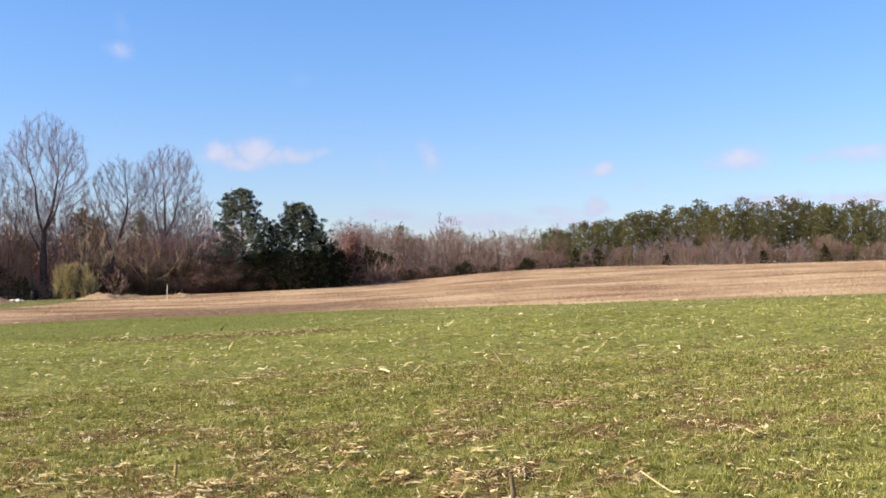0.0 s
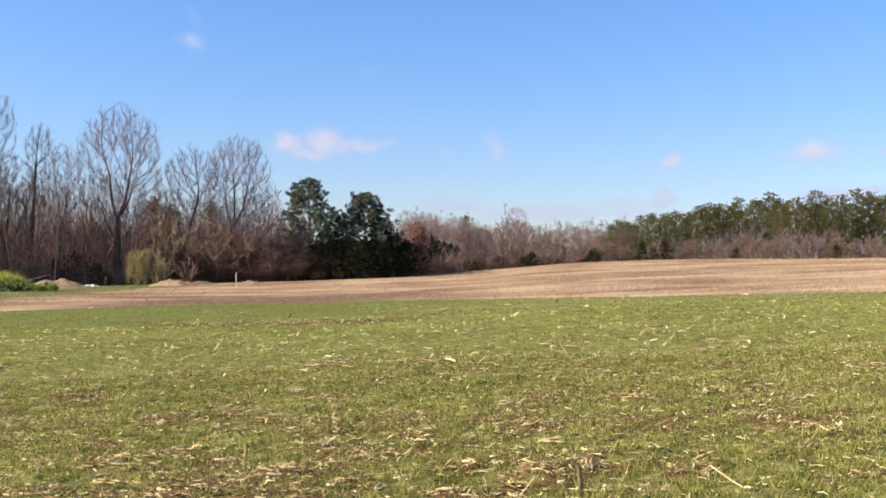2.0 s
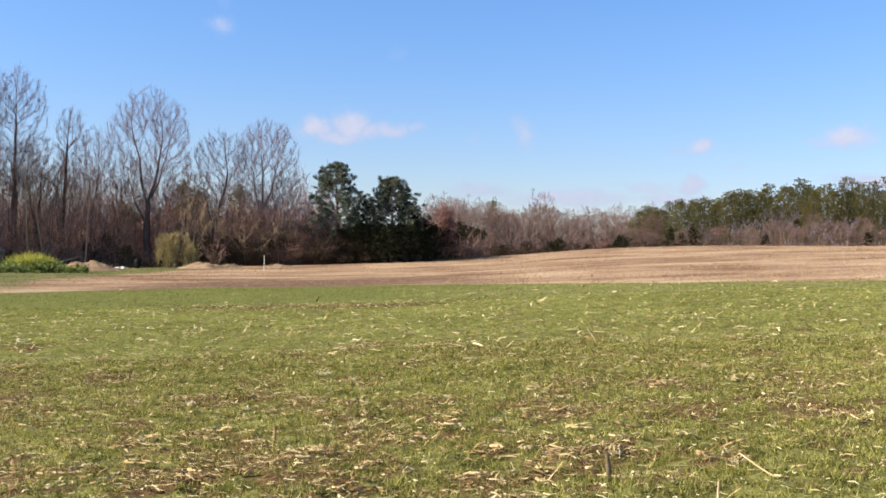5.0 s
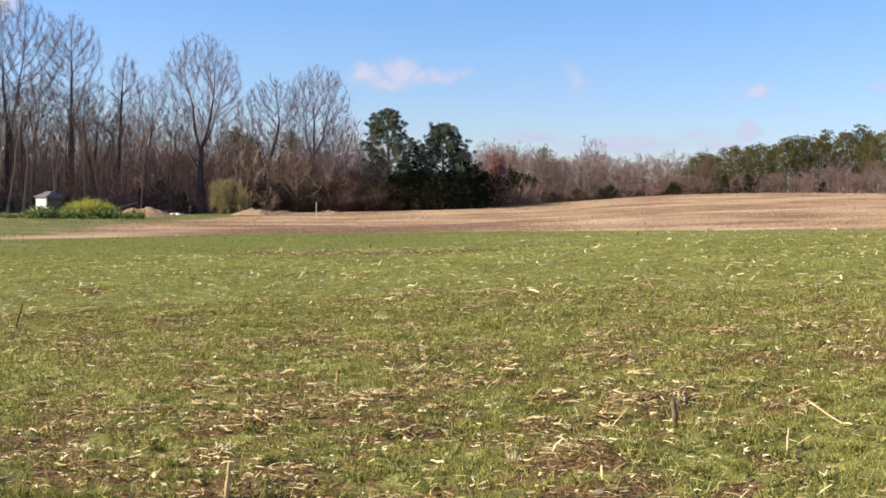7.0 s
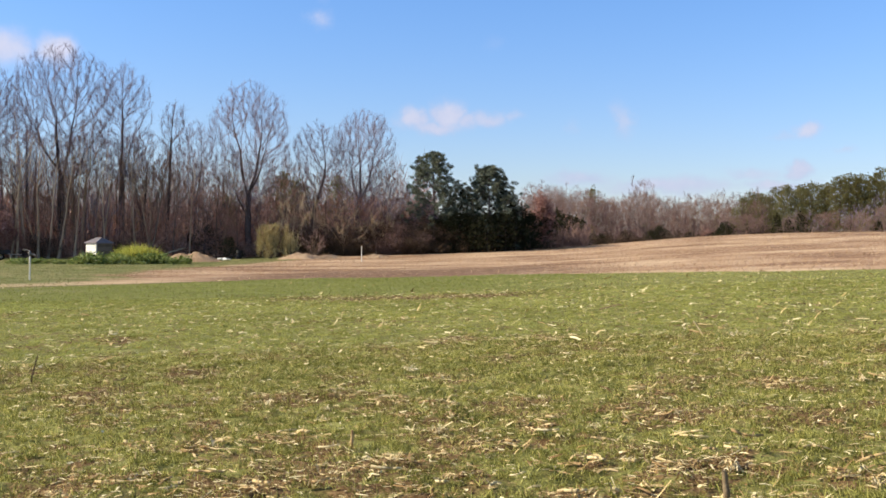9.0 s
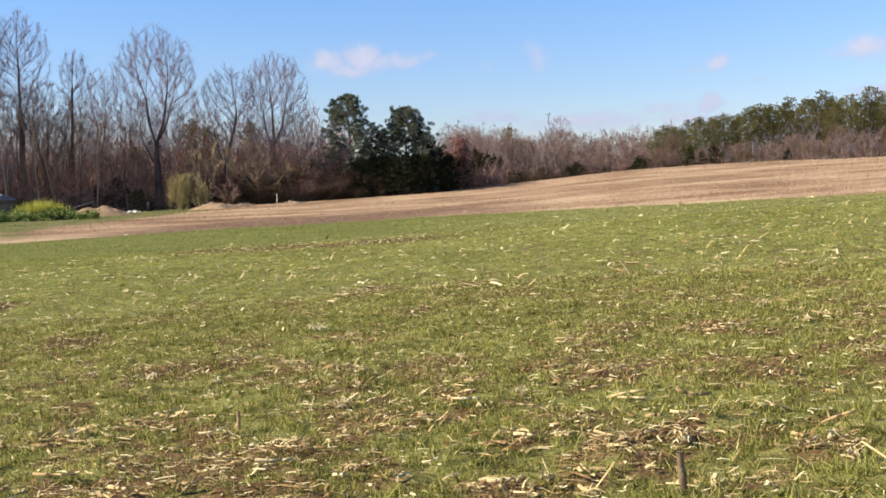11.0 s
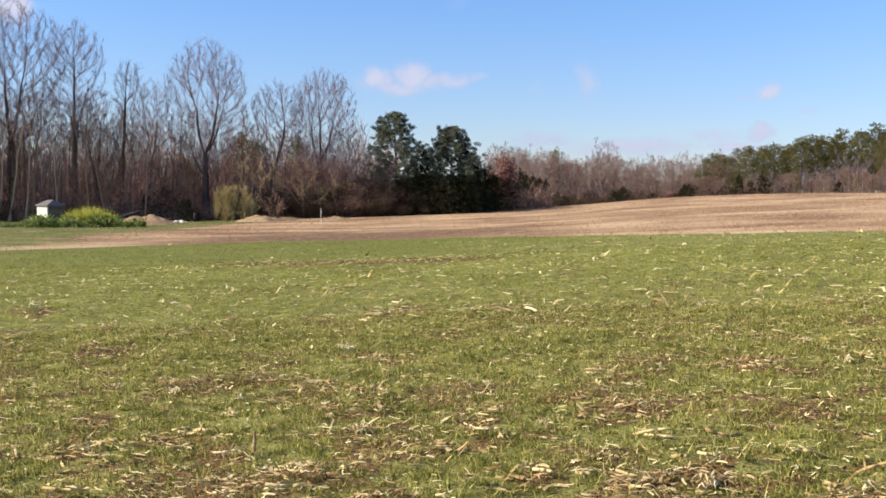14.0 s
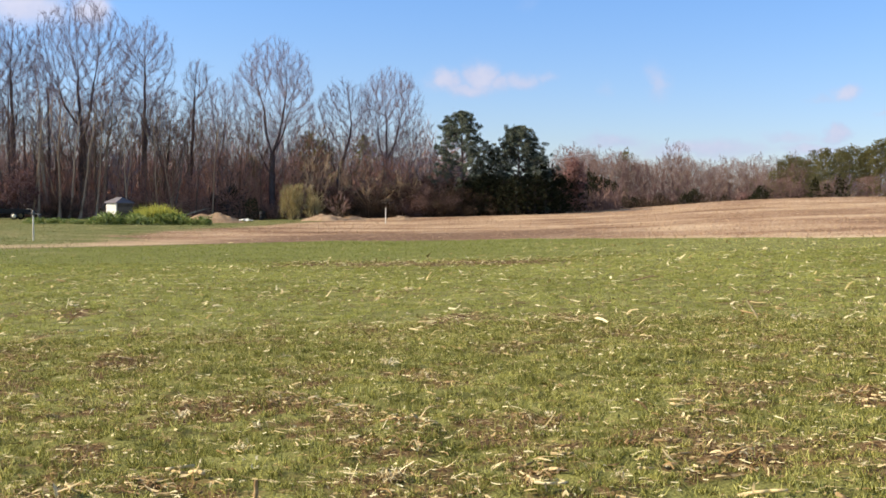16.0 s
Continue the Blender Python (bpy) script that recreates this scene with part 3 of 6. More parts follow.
def grown_tree_meshes(seed, H, width, r0, clear, leaders=(), lean=0.0, belly=0.68, points=1700, reach=5.0, kill=0.42, step=0.36, rise=0.26, gaps=6, tip=0.0048, twigs=7, twig_w=0.015, trunk_to=0.5, low=0.55):
    """A leafless hardwood, grown towards points strewn through its crown: branches fork where the points pull them apart.
    leaders: the main limbs, each as (height on the trunk, x, y and height of its end), in shares of the tree's height."""
    rng = np.random.default_rng(seed)
    lobes = rng.normal(size=(9, 3))
    lobes /= np.linalg.norm(lobes, axis=1)[:, None]
    pts = []
    holes = []
    for _ in range(gaps):
        a, u = rng.uniform(0, 6.283), rng.uniform(clear + 0.1, 0.95)
        holes.append((math.cos(a) * width * 0.42 + lean * H * u, math.sin(a) * width * 0.42, u * H, width * rng.uniform(0.08, 0.16)))
    while len(pts) < points:
        u = rng.uniform(clear * 0.85, 1.0)
        a = rng.uniform(0, 6.283)
        e = (u - belly) / ((1.0 - belly) if u > belly else (belly - clear * low))
        rho = max(0.0, 1 - min(1, abs(e)) ** (2.3 if u > belly else 1.8)) ** 0.5 * width / 2
        d = unit(np.array([math.cos(a), math.sin(a), (u - belly) * 2.5]))
        rho *= 0.84 + 0.22 * float(np.max(lobes @ d) ** 2)
        if rng.uniform() > (rho / (width / 2)) ** 1.5 + 0.04:
            continue
        k = rng.uniform() ** 0.40
        p = np.array([rho * k * math.cos(a) + lean * H * u, rho * k * math.sin(a), H * (u if u < belly else belly + (u - belly) * (0.35 + 0.65 * rng.uniform() ** 0.3))])
        if any((p[0] - hx) ** 2 + (p[1] - hy) ** 2 + (p[2] - hz) ** 2 < hr * hr for hx, hy, hz, hr in holes):
            continue
        pts.append(p)
    pts = np.array(pts)
    nodes, parent = [np.array([0.0, 0.0, -0.3])], [-1]

    def limb(start, end, bow):
        p0, n = nodes[start].copy(), 0
        n = max(3, int(np.linalg.norm(end - p0) / step))
        mid = (p0 + end) / 2 + bow
        last = start
        for t in np.linspace(0, 1, n + 1)[1:]:
            q = (1 - t) ** 2 * p0 + 2 * (1 - t) * t * mid + t * t * end + rng.normal(size=3) * 0.035
            nodes.append(q)
            parent.append(last)
            last = len(nodes) - 1
        return last

    limb(0, np.array([lean * H * trunk_to, 0.0, H * trunk_to]), rng.normal(size=3) * np.array([0.2, 0.2, 0]))
    trunk = list(range(len(nodes)))
    for f, ex, ey, ez in leaders:
        start = min(trunk, key=lambda n: abs(nodes[n][2] - f * H))
        end = np.array([ex * 0.78, ey, ez]) * H
        out = np.array([ex, ey, 0]) * H - np.array([nodes[start][0], nodes[start][1], 0])
        limb(start, end, out * 0.22 - np.array([0, 0, 0.02 * H]))
    N = np.array(nodes)
    gap = np.linalg.norm(pts[:, None] - N[None], axis=2)
    near, dist = gap.argmin(1), gap.min(1)
    alive = dist > kill
    births = collections.Counter()
    aim = np.array([unit(N[i] - N[max(parent[i], 0)]) if i else np.array([0, 0, 1.0]) for i in range(len(N))])
    for _ in range(70):
        act = np.flatnonzero(alive & (dist < reach))
        if not len(act):
            reach *= 1.5
            if reach > 12:
                break
            continue
        way = pts[act] - N[near[act]]
        way /= np.linalg.norm(way, axis=1)[:, None] + 1e-9
        rising = way[:, 2] > -0.12
        alive[act[~rising]] &= rng.uniform(size=(~rising).sum()) < 0.93
        act, way = act[rising], way[rising]
        if not len(act):
            continue
        who, back = np.unique(near[act], return_inverse=True)
        pull = np.zeros((len(who), 3))
        np.add.at(pull, back, way)
        pull /= np.linalg.norm(pull, axis=1)[:, None] + 1e-9
        turn = (pull * aim[who]).sum(1)
        pull += aim[who] * np.where(turn < 0.75, 1.05 - turn * 0.45, 0.7)[:, None]
        pull += rng.normal(size=pull.shape) * 0.07 + np.array([0, 0, rise])
        pull /= np.linalg.norm(pull, axis=1)[:, None] + 1e-9
        ok = np.array([births[int(w)] < 3 for w in who])
        stuck = who[~ok]
        if len(stuck):
            alive[act[np.isin(near[act], stuck)]] = False
        who, pull = who[ok], pull[ok]
        if not len(who):
            continue
        for w in who:
            births[int(w)] += 1
        fresh = N[who] + pull * step
        base = len(N)
        N = np.vstack([N, fresh])
        aim = np.vstack([aim, pull])
        parent.extend(int(w) for w in who)
        gap = np.linalg.norm(pts[:, None] - fresh[None], axis=2)
        best = gap.min(1)
        closer = best < dist
        near[closer] = base + gap.argmin(1)[closer]
        dist = np.minimum(dist, best)
        alive &= dist > kill
    n = len(N)
    kids = [[] for _ in range(n)]
    for i in range(1, n):
        kids[parent[i]].append(i)
    tips = sum(1 for c in kids if not c)
    power = math.log(max(tips, 3)) / math.log(r0 / tip)
    load = np.zeros(n)
    for i in range(n - 1, -1, -1):
        if not kids[i]:
            load[i] = tip ** power
        if i:
            load[parent[i]] += load[i]
    rad = load ** (1 / power)
    rad[0] *= 1.35
    wood, crown = Buffer(), Buffer()
    starts = [(0, None)]
    TP, TD, TL, TW = [], [], [], []
    while starts:
        i, root = starts.pop()
        chain = [] if root is None else [root]
        while True:
            chain.append(i)
            if not kids[i]:
                break
            main = max(kids[i], key=lambda c: rad[c])
            starts.extend((c, i) for c in kids[i] if c != main)
            i = main
        P, R = N[chain].copy(), rad[chain].copy()
        if root is not None:
            R[0] = R[1]
        if len(P) > 3:
            P[1:-1] = 0.5 * P[1:-1] + 0.25 * (P[:-2] + P[2:])
        top = R.max()
        (wood if top > 0.035 else crown).tube(P, R, 6 if top > 0.1 else 4 if top > 0.03 else 3)
        for k in range(1, len(P)):
            if R[k] > 0.03:
                continue
            d = unit(P[k] - P[k - 1])
            for _ in range(twigs):
                q = P[k - 1] + (P[k] - P[k - 1]) * rng.uniform()
                t = unit(aside(d, rng.uniform(0.2, 0.75), rng) + np.array([0, 0, 0.18]))
                ln = rng.uniform(0.3, 0.95)
                TP.append(q), TD.append(t), TL.append(ln), TW.append(twig_w)
                TP.append(q + t * ln * rng.uniform(0.3, 0.7)), TD.append(aside(t, rng.uniform(0.3, 0.8), rng)), TL.append(ln * 0.6), TW.append(twig_w * 0.8)
    crown.slivers(np.array(TP), np.array(TD), np.array(TL), np.array(TW), rng)
    return wood.mesh("trunk"), crown.mesh("crown")


def pine_meshes(seed, H, width, r0, clear, boughs=70, puffs=6, needles=64, low=0.7, gaps=0.18):
    """An open pine: boughs that sweep up, each with round tufts of needles on its outer half, and dark gaps between them."""
    rng = np.random.default_rng(seed)
    wood, crown = Buffer(), Buffer()
    P, R = bough(rng, (0, 0, -0.3), (0.02, 0, 1), H * 0.97, r0, r0 * 0.15, 8, 0.03, 0.05)
    wood.tube(P, R, 7)
    cp, dirs = [], []
    for i in range(boughs):
        u = max(0.0, min(1.0, (i + rng.uniform(-0.4, 0.4)) / boughs))
        if rng.uniform() < gaps * (1 - u):
            continue
        f = clear + (0.985 - clear) * u
        side = np.interp(u, [0, 0.25, 0.55, 0.8, 0.93, 1.0], [low, 1.0, 0.88, 0.54, 0.24, 0.04])
        ln = width / 2 * side * rng.uniform(0.66, 1.06) + 0.08
        q = f * 8
        k = min(int(q), 7)
        p = P[k] + (P[k + 1] - P[k]) * (q - k)
        az = i * 2.4 + rng.uniform(-0.6, 0.6)
        d = np.array([math.cos(az), math.sin(az), -0.15 + 0.9 * u])
        B, BR = bough(rng, p, d, ln, 0.055 * (1.1 - u), 0.012, 4, 0.10, 0.09)
        wood.tube(B, BR, 4)
        n = max(2, int(puffs * (0.3 + 0.7 * ln / (width / 2))))
        for j in range(n):
            q2 = (0.42 + 0.58 * (j + rng.uniform(0, 1)) / n) * 4
            k2 = min(int(q2), 3)
            c = B[k2] + (B[k2 + 1] - B[k2]) * (q2 - k2)
            c = c + rng.normal(size=3) * np.array([0.30, 0.30, 0.20]) * (0.3 + 0.7 * ln / (width / 2))
            m = int(needles * rng.uniform(0.6, 1.3))
            e = rng.normal(size=(m, 3))
            e /= np.linalg.norm(e, axis=1)[:, None]
            e[:, 2] = e[:, 2] * 0.8 + 0.25
            cp.append(c + e * rng.uniform(0.02, 0.2, m)[:, None])
            dirs.append(e + rng.normal(size=(m, 3)) * 0.3)
    cp, dirs = np.concatenate(cp), np.concatenate(dirs)
    crown.slivers(cp, dirs, rng.uniform(0.16, 0.30, len(cp)), 0.05, rng)
    return wood.mesh("trunk"), crown.mesh("crown")


def conifer_meshes(seed, H, width, r0, clear, boughs=60, clumps=5, needles=14, size=0.4, shape=0.7, ragged=0.3, slim=0.2, puff=0.7):
    """An evergreen: a straight trunk, and boughs with clumps of needles; shape 1 is a cone, 0 a round head."""
    rng = np.random.default_rng(seed)
    wood, crown = Buffer(), Buffer()
    P, R = bough(rng, (0, 0, -0.3), (0, 0, 1), H * 0.98, r0, r0 * 0.1, 8, 0.02, 0.05)
    wood.tube(P, R, 6)
    cp = []
    for i in range(boughs):
        f = clear + (1 - clear) * (i + rng.uniform(0, 1)) / boughs
        u = (f - clear) / (1 - clear)
        cone = 1 - u
        dome = math.sqrt(max(0.02, 1 - (2 * u - 0.85) ** 2 / 1.5)) * min(1, (1 - u) * 5 + 0.30)
        ln = width / 2 * (shape * cone + (1 - shape) * dome) * rng.uniform(1 - ragged, 1 + ragged) + 0.15
        q = f * 8
        k = min(int(q), 7)
        p = P[k] + (P[k + 1] - P[k]) * (q - k)
        az = i * 2.4 + rng.uniform(-0.4, 0.4)
        d = np.array([math.cos(az), math.sin(az), rng.uniform(0.0, 0.5) * (0.3 + u)])
        BP, BR = bough(rng, p, d, ln, 0.03 + 0.02 * (1 - u), 0.01, 3, 0.08, 0.06)
        if i % 3 == 0:
            wood.tube(BP, BR, 3)
        for _ in range(clumps):
            q = rng.uniform(0.35, 1.0) * 3
            k = min(int(q), 2)
            cp.append(BP[k] + (BP[k + 1] - BP[k]) * (q - k) + rng.normal(size=3) * size * puff)
    cp = np.repeat(np.array(cp), needles, axis=0)
    D = rng.normal(size=cp.shape)
    D[:, 2] = D[:, 2] * 0.8 + 0.35
    crown.slivers(cp, D, size * rng.uniform(0.6, 1.2, len(cp)), size * slim, rng)
    return wood.mesh("trunk"), crown.mesh("crown")


def tree(meshes, bark, leaf, label, category, name, x, y, turn=0.0, scale=1.0, group=""):
    base = new(name)
    base.matrix_world = pose(x, y, gz(x, y), 0, 0, turn) @ Matrix.Scale(scale, 4)
    part("trunk", meshes[0], bark, base)
    part("crown", meshes[1], leaf, base)
    return tagged(base, label, category, group)


def again(first, x, y, turn, scale=1.0, high=1.0):
    ob = copy_thing(first, pose(x, y, gz(x, y), 0, 0, turn))
    ob.scale = (scale, scale, scale * high)
    return ob


def polar(bearing, distance):
    """A place on the land by its bearing and distance from the start of the walk."""
    b = radians(bearing)
    return distance * math.sin(b), distance * math.cos(b) - 1


# ---- woods on the left: the tall bare trees one by one ----
tree(grown_tree_meshes(11, 19.9, 9.8, 0.36, 0.33, ((0.24, -0.13, 0.02, 0.44), (0.34, -0.05, -0.04, 0.60), (0.36, 0.06, 0.04, 0.62), (0.38, 0.11, -0.03, 0.54)), 0.0, 0.68, 3000), BARK, GREY_TWIG, "broad bare hardwood, forked low, with a vase-shaped crown", "tree", "bare_tree", *polar(-19.45, 117))
tree(grown_tree_meshes(12, 15.6, 6.8, 0.25, 0.42, ((0.28, -0.08, 0.03, 0.50), (0.36, 0.12, 0.02, 0.66)), 0.05, 0.74, 1500), BARK, GREY_TWIG, "leaning bare hardwood with a thin pale crown", "tree", "bare_tree", *polar(-16.0, 119))
tree(grown_tree_meshes(13, 17.0, 8.2, 0.27, 0.40, ((0.36, 0.12, 0.04, 0.62), (0.32, -0.06, 0.02, 0.60), (0.42, 0.04, -0.06, 0.66)), 0.04, 0.72, 2600), BARK, GREY_TWIG, "bare hardwood with a dense rounded pale grey crown", "tree", "bare_tree", *polar(-13.5, 119))
wide = tree(grown_tree_meshes(14, 23.8, 12.4, 0.40, 0.36, ((0.05, -0.12, 0.03, 0.44), (0.30, 0.13, 0.02, 0.48), (0.36, 0.09, -0.04, 0.58), (0.38, -0.07, 0.05, 0.62), (0.40, -0.12, -0.04, 0.58)), 0.01, 0.70, 3400, kill=0.46), BARK, GREY_TWIG, "very tall bare hardwood with wide arching limbs", "tree", "bare_tree", *polar(-29.2, 121))
narrow = tree(grown_tree_meshes(15, 22.0, 6.4, 0.30, 0.45, ((0.40, -0.05, 0.02, 0.60), (0.46, 0.06, 0.02, 0.64), (0.50, 0.02, -0.04, 0.76)), 0.0, 0.80, 2000, trunk_to=0.7), BARK, GREY_TWIG, "tall narrow bare hardwood among thinner trees", "tree", "bare_tree", *polar(-26.1, 122))
tree(grown_tree_meshes(16, 17.8, 3.8, 0.21, 0.52, ((0.34, 0.10, 0.02, 0.50), (0.40, -0.07, 0.0, 0.56)), 0.05, 0.86, 800, trunk_to=0.78), BARK, TWIG, "slim bare hardwood, dark trunk, small tufted head", "tree", "bare_tree", *polar(-23.9, 122))
tree(grown_tree_meshes(17, 16.2, 5.0, 0.17, 0.44, ((0.42, -0.05, 0.02, 0.62), (0.44, 0.05, 0.0, 0.64)), 0.0, 0.76, 1300), BARK, GREY_TWIG, "slim bare hardwood with a feathery crown", "tree", "bare_tree", *polar(-22.3, 124))
tree(grown_tree_meshes(9, 14.5, 7.0, 0.24, 0.46, ((0.28, 0.20, 0.02, 0.58), (0.30, -0.10, 0.02, 0.64), (0.34, 0.08, -0.05, 0.66)), 0.02, 0.74, 700, trunk_to=0.36), BARK, TWIG, "low-forking bare hardwood with long open limbs", "tree", "bare_tree", *polar(-25.1, 120))
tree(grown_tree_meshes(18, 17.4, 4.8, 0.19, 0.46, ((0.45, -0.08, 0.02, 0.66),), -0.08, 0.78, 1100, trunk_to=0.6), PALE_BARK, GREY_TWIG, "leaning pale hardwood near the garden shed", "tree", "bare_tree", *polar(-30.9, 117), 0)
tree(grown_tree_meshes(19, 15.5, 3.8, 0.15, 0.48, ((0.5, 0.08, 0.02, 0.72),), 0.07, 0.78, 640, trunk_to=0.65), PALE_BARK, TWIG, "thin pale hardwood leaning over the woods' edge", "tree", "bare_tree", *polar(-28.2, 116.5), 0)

for b, d, k, turn in ((-32.6, 122, 0.96, 200), (-37.5, 121, 0.95, 40)):
    again(narrow, *polar(b, d), turn, k)
for b, d, k, turn in ((-34.8, 123, 0.93, 130), (-40.0, 124, 0.96, 250)):
    again(wide, *polar(b, d), turn, k)

pole = tree(bare_tree_meshes(20, 13.5, 3.0, 0.13, 0.55, 9, 4, 4, 0.03, 0.0, 0.0, belly=0.8), MID_BARK, TWIG, "straight brown woodland tree with a small high crown", "tree", "woodland_tree", *polar(-29.0, 117), group="woodland trees")
pale_pole = tree(bare_tree_meshes(21, 14.0, 2.8, 0.12, 0.6, 9, 4, 4, 0.03, 0.03, 0.0, belly=0.8), PALE_BARK, GREY_TWIG, "slim woodland tree, pale bark colour standing for sunlight", "tree", "woodland_tree", *polar(-27.6, 116), group="woodland trees")
rng = np.random.default_rng(4)
for i in range(52):
    b = -40 + 20 * ((i + rng.uniform(0, 1)) / 52)
    m = pose(*polar(b, rng.uniform(113.8, 117) if i % 3 == 0 else rng.uniform(117, 132)), 0, rng.normal() * 5, rng.normal() * 5, rng.uniform(0, 360))
    m.translation.z = gz(m.translation.x, m.translation.y)
    ob = copy_thing(pale_pole if i % 4 == 1 else pole, m)
    ob.scale = (rng.uniform(0.7, 1.2),) * 2 + (rng.uniform(0.6, 1.1),)

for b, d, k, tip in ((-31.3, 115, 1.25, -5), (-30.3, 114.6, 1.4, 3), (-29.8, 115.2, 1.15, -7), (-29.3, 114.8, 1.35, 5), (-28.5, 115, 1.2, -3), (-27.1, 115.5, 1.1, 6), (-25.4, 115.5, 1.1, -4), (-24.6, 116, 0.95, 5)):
    m = pose(*polar(b, d), 0, tip * 0.3, tip, b * 50)      # pale trunks at the edge near the shed, sunlight put into the bark colour
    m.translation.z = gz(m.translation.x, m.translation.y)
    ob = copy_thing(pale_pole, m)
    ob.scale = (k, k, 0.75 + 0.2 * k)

slim = [tree(grown_tree_meshes(30 + i, h, w, r, c, (), 0.02 * (i - 1), 0.76, 200, trunk_to=0.75, twigs=3, twig_w=0.018), b, t, "slender bare woodland tree with a high thin crown", "tree", "woodland_tree", *polar(b0, d0), 60 * i, group="woodland trees")
        for i, (h, w, r, c, b, t, b0, d0) in enumerate([(17, 4.6, 0.15, 0.5, BARK, TWIG, -33.5, 124), (15, 4.0, 0.13, 0.5, PALE_BARK, TWIG, -28.6, 119), (19, 5.2, 0.17, 0.48, BARK, GREY_TWIG, -36.5, 122)])]
small = [tree(bare_tree_meshes(40 + i, h, w, r, c, 14, 4, 3, 0.036, 0.0, 0.0, wander=0.16, haze=420, cheap=True), b, t, "small bare woodland tree with tangled twigs", "tree", "woodland_tree", *polar(b0, d0), 60 * i, group="woodland trees")
         for i, (h, w, r, c, b, t, b0, d0) in enumerate([(10, 4.4, 0.11, 0.22, BARK, TWIG, -17.6, 119), (8.5, 4.2, 0.10, 0.18, BARK, BRUSH, -21.0, 117.5), (11.5, 4.6, 0.12, 0.28, PALE_BARK, TWIG, -24.8, 118),
                                                         (9.0, 5.0, 0.10, 0.15, BARK, GREY_TWIG, -12.0, 116), (7.0, 4.6, 0.09, 0.12, BARK, BRUSH, -14.6, 115)])]
rng = np.random.default_rng(5)
for i in range(36):
    b = -41 + 20.5 * ((i + rng.uniform(0, 1)) / 36)
    again(slim[i % 3], *polar(b, rng.uniform(117, 150)), rng.uniform(0, 360), rng.uniform(0.75, 1.05) if b < -30.5 else rng.uniform(0.5, 0.78))
for i in range(110):
    b = -41 + 31.5 * ((i + rng.uniform(0, 1)) / 110)
    d = rng.uniform(115.5, 150) if i % 3 else rng.uniform(115, 121)
    again(small[i % 5], *polar(b, d), rng.uniform(0, 360), rng.uniform(0.75, 1.1) if b < -11 else rng.uniform(0.45, 0.7))
for i in range(26):         # the wood's edge that runs away behind the pines
    u = (i + rng.uniform(0, 1)) / 26
    again(small[i % 5], *polar(-3.6 + 3.2 * u + rng.uniform(-0.9, 0.2), 122 + 120 * u), rng.uniform(0, 360), rng.uniform(0.4, 0.65) + 0.3 * u)


def thicket(name, label, n, b0, b1, d0, d1, high, mat, seed, width=0.045, long=2.0, stray=0.4):
    """Countless stems and twigs of undergrowth."""
    r = np.random.default_rng(seed)
    b = np.radians(r.uniform(b0, b1, n))
    d = d0 + (d1 - d0) * r.uniform(0, 1, n) ** 1.6
    x, y = d * np.sin(b), d * np.cos(b) - 1
    lump = 0.55 + 0.45 * np.sin(b * 110 + 2 * np.sin(b * 41)) * np.sin(d * 0.5)
    z = ground(x, y) + high * lump * r.uniform(0, 1, n) ** 1.5
    D = r.normal(size=(n, 3)) * stray + np.array([0, 0, 0.75])
    buf = Buffer()
    buf.slivers(np.stack([x, y, z], 1), D, long * r.uniform(0.3, 1.0, n), width, r)
    return tagged(part(name, buf.mesh(name), mat), label, "undergrowth", kind="stuff")


thicket("undergrowth", "tangled leafless brown undergrowth along the woods' edge", 68000, -43, -16.5, 115, 150, 7.5, BRUSH, 61, 0.05, 1.5, 0.75)
thicket("undergrowth", "tangled brown undergrowth in the shade by the pines", 19000, -16.5, -9.5, 121, 150, 6.5, BRUSH, 68, 0.05, 1.5, 0.75)
thicket("undergrowth", "grey-brown mass of bare stems deep in the woods", 95000, -45, -9.0, 135, 185, 13.0, MAUVE_TWIG, 65, 0.07, 2.6, 0.4)
thicket("undergrowth", "grey-brown bare stems behind the evergreens", 16000, -9.5, -3.4, 135, 185, 5.0, TWIG, 66, 0.10)
thicket("undergrowth", "tangled grey-brown brush under the far treeline", 80000, -4.5, 9, 247, 310, 10.5, FAR_TWIG, 62, 0.12, 0.9, 1.6)
thicket("undergrowth", "tangled grey-brown brush below the pine wood", 30000, 7, 33, 240, 262, 5.5, FAR_TWIG, 63, 0.10, 0.9, 1.6)
thicket("pine_boughs", "dim green boughs deep in the pine wood", 36000, 8, 34, 262, 300, 13.0, NEEDLE_WARM, 67, 0.22, 1.0, 1.0)
thicket("undergrowth", "dense brush at the foot of the far treeline, colour darkened for shade", 70000, -4.5, 11, 244, 285, 5.5, SHADED_BRUSH, 69, 0.14, 1.0, 1.4)
thicket("undergrowth", "low dark brush on the shaded side of the woods", 7000, -4.0, -0.6, 124, 230, 3.0, TWIG, 64, 0.08)



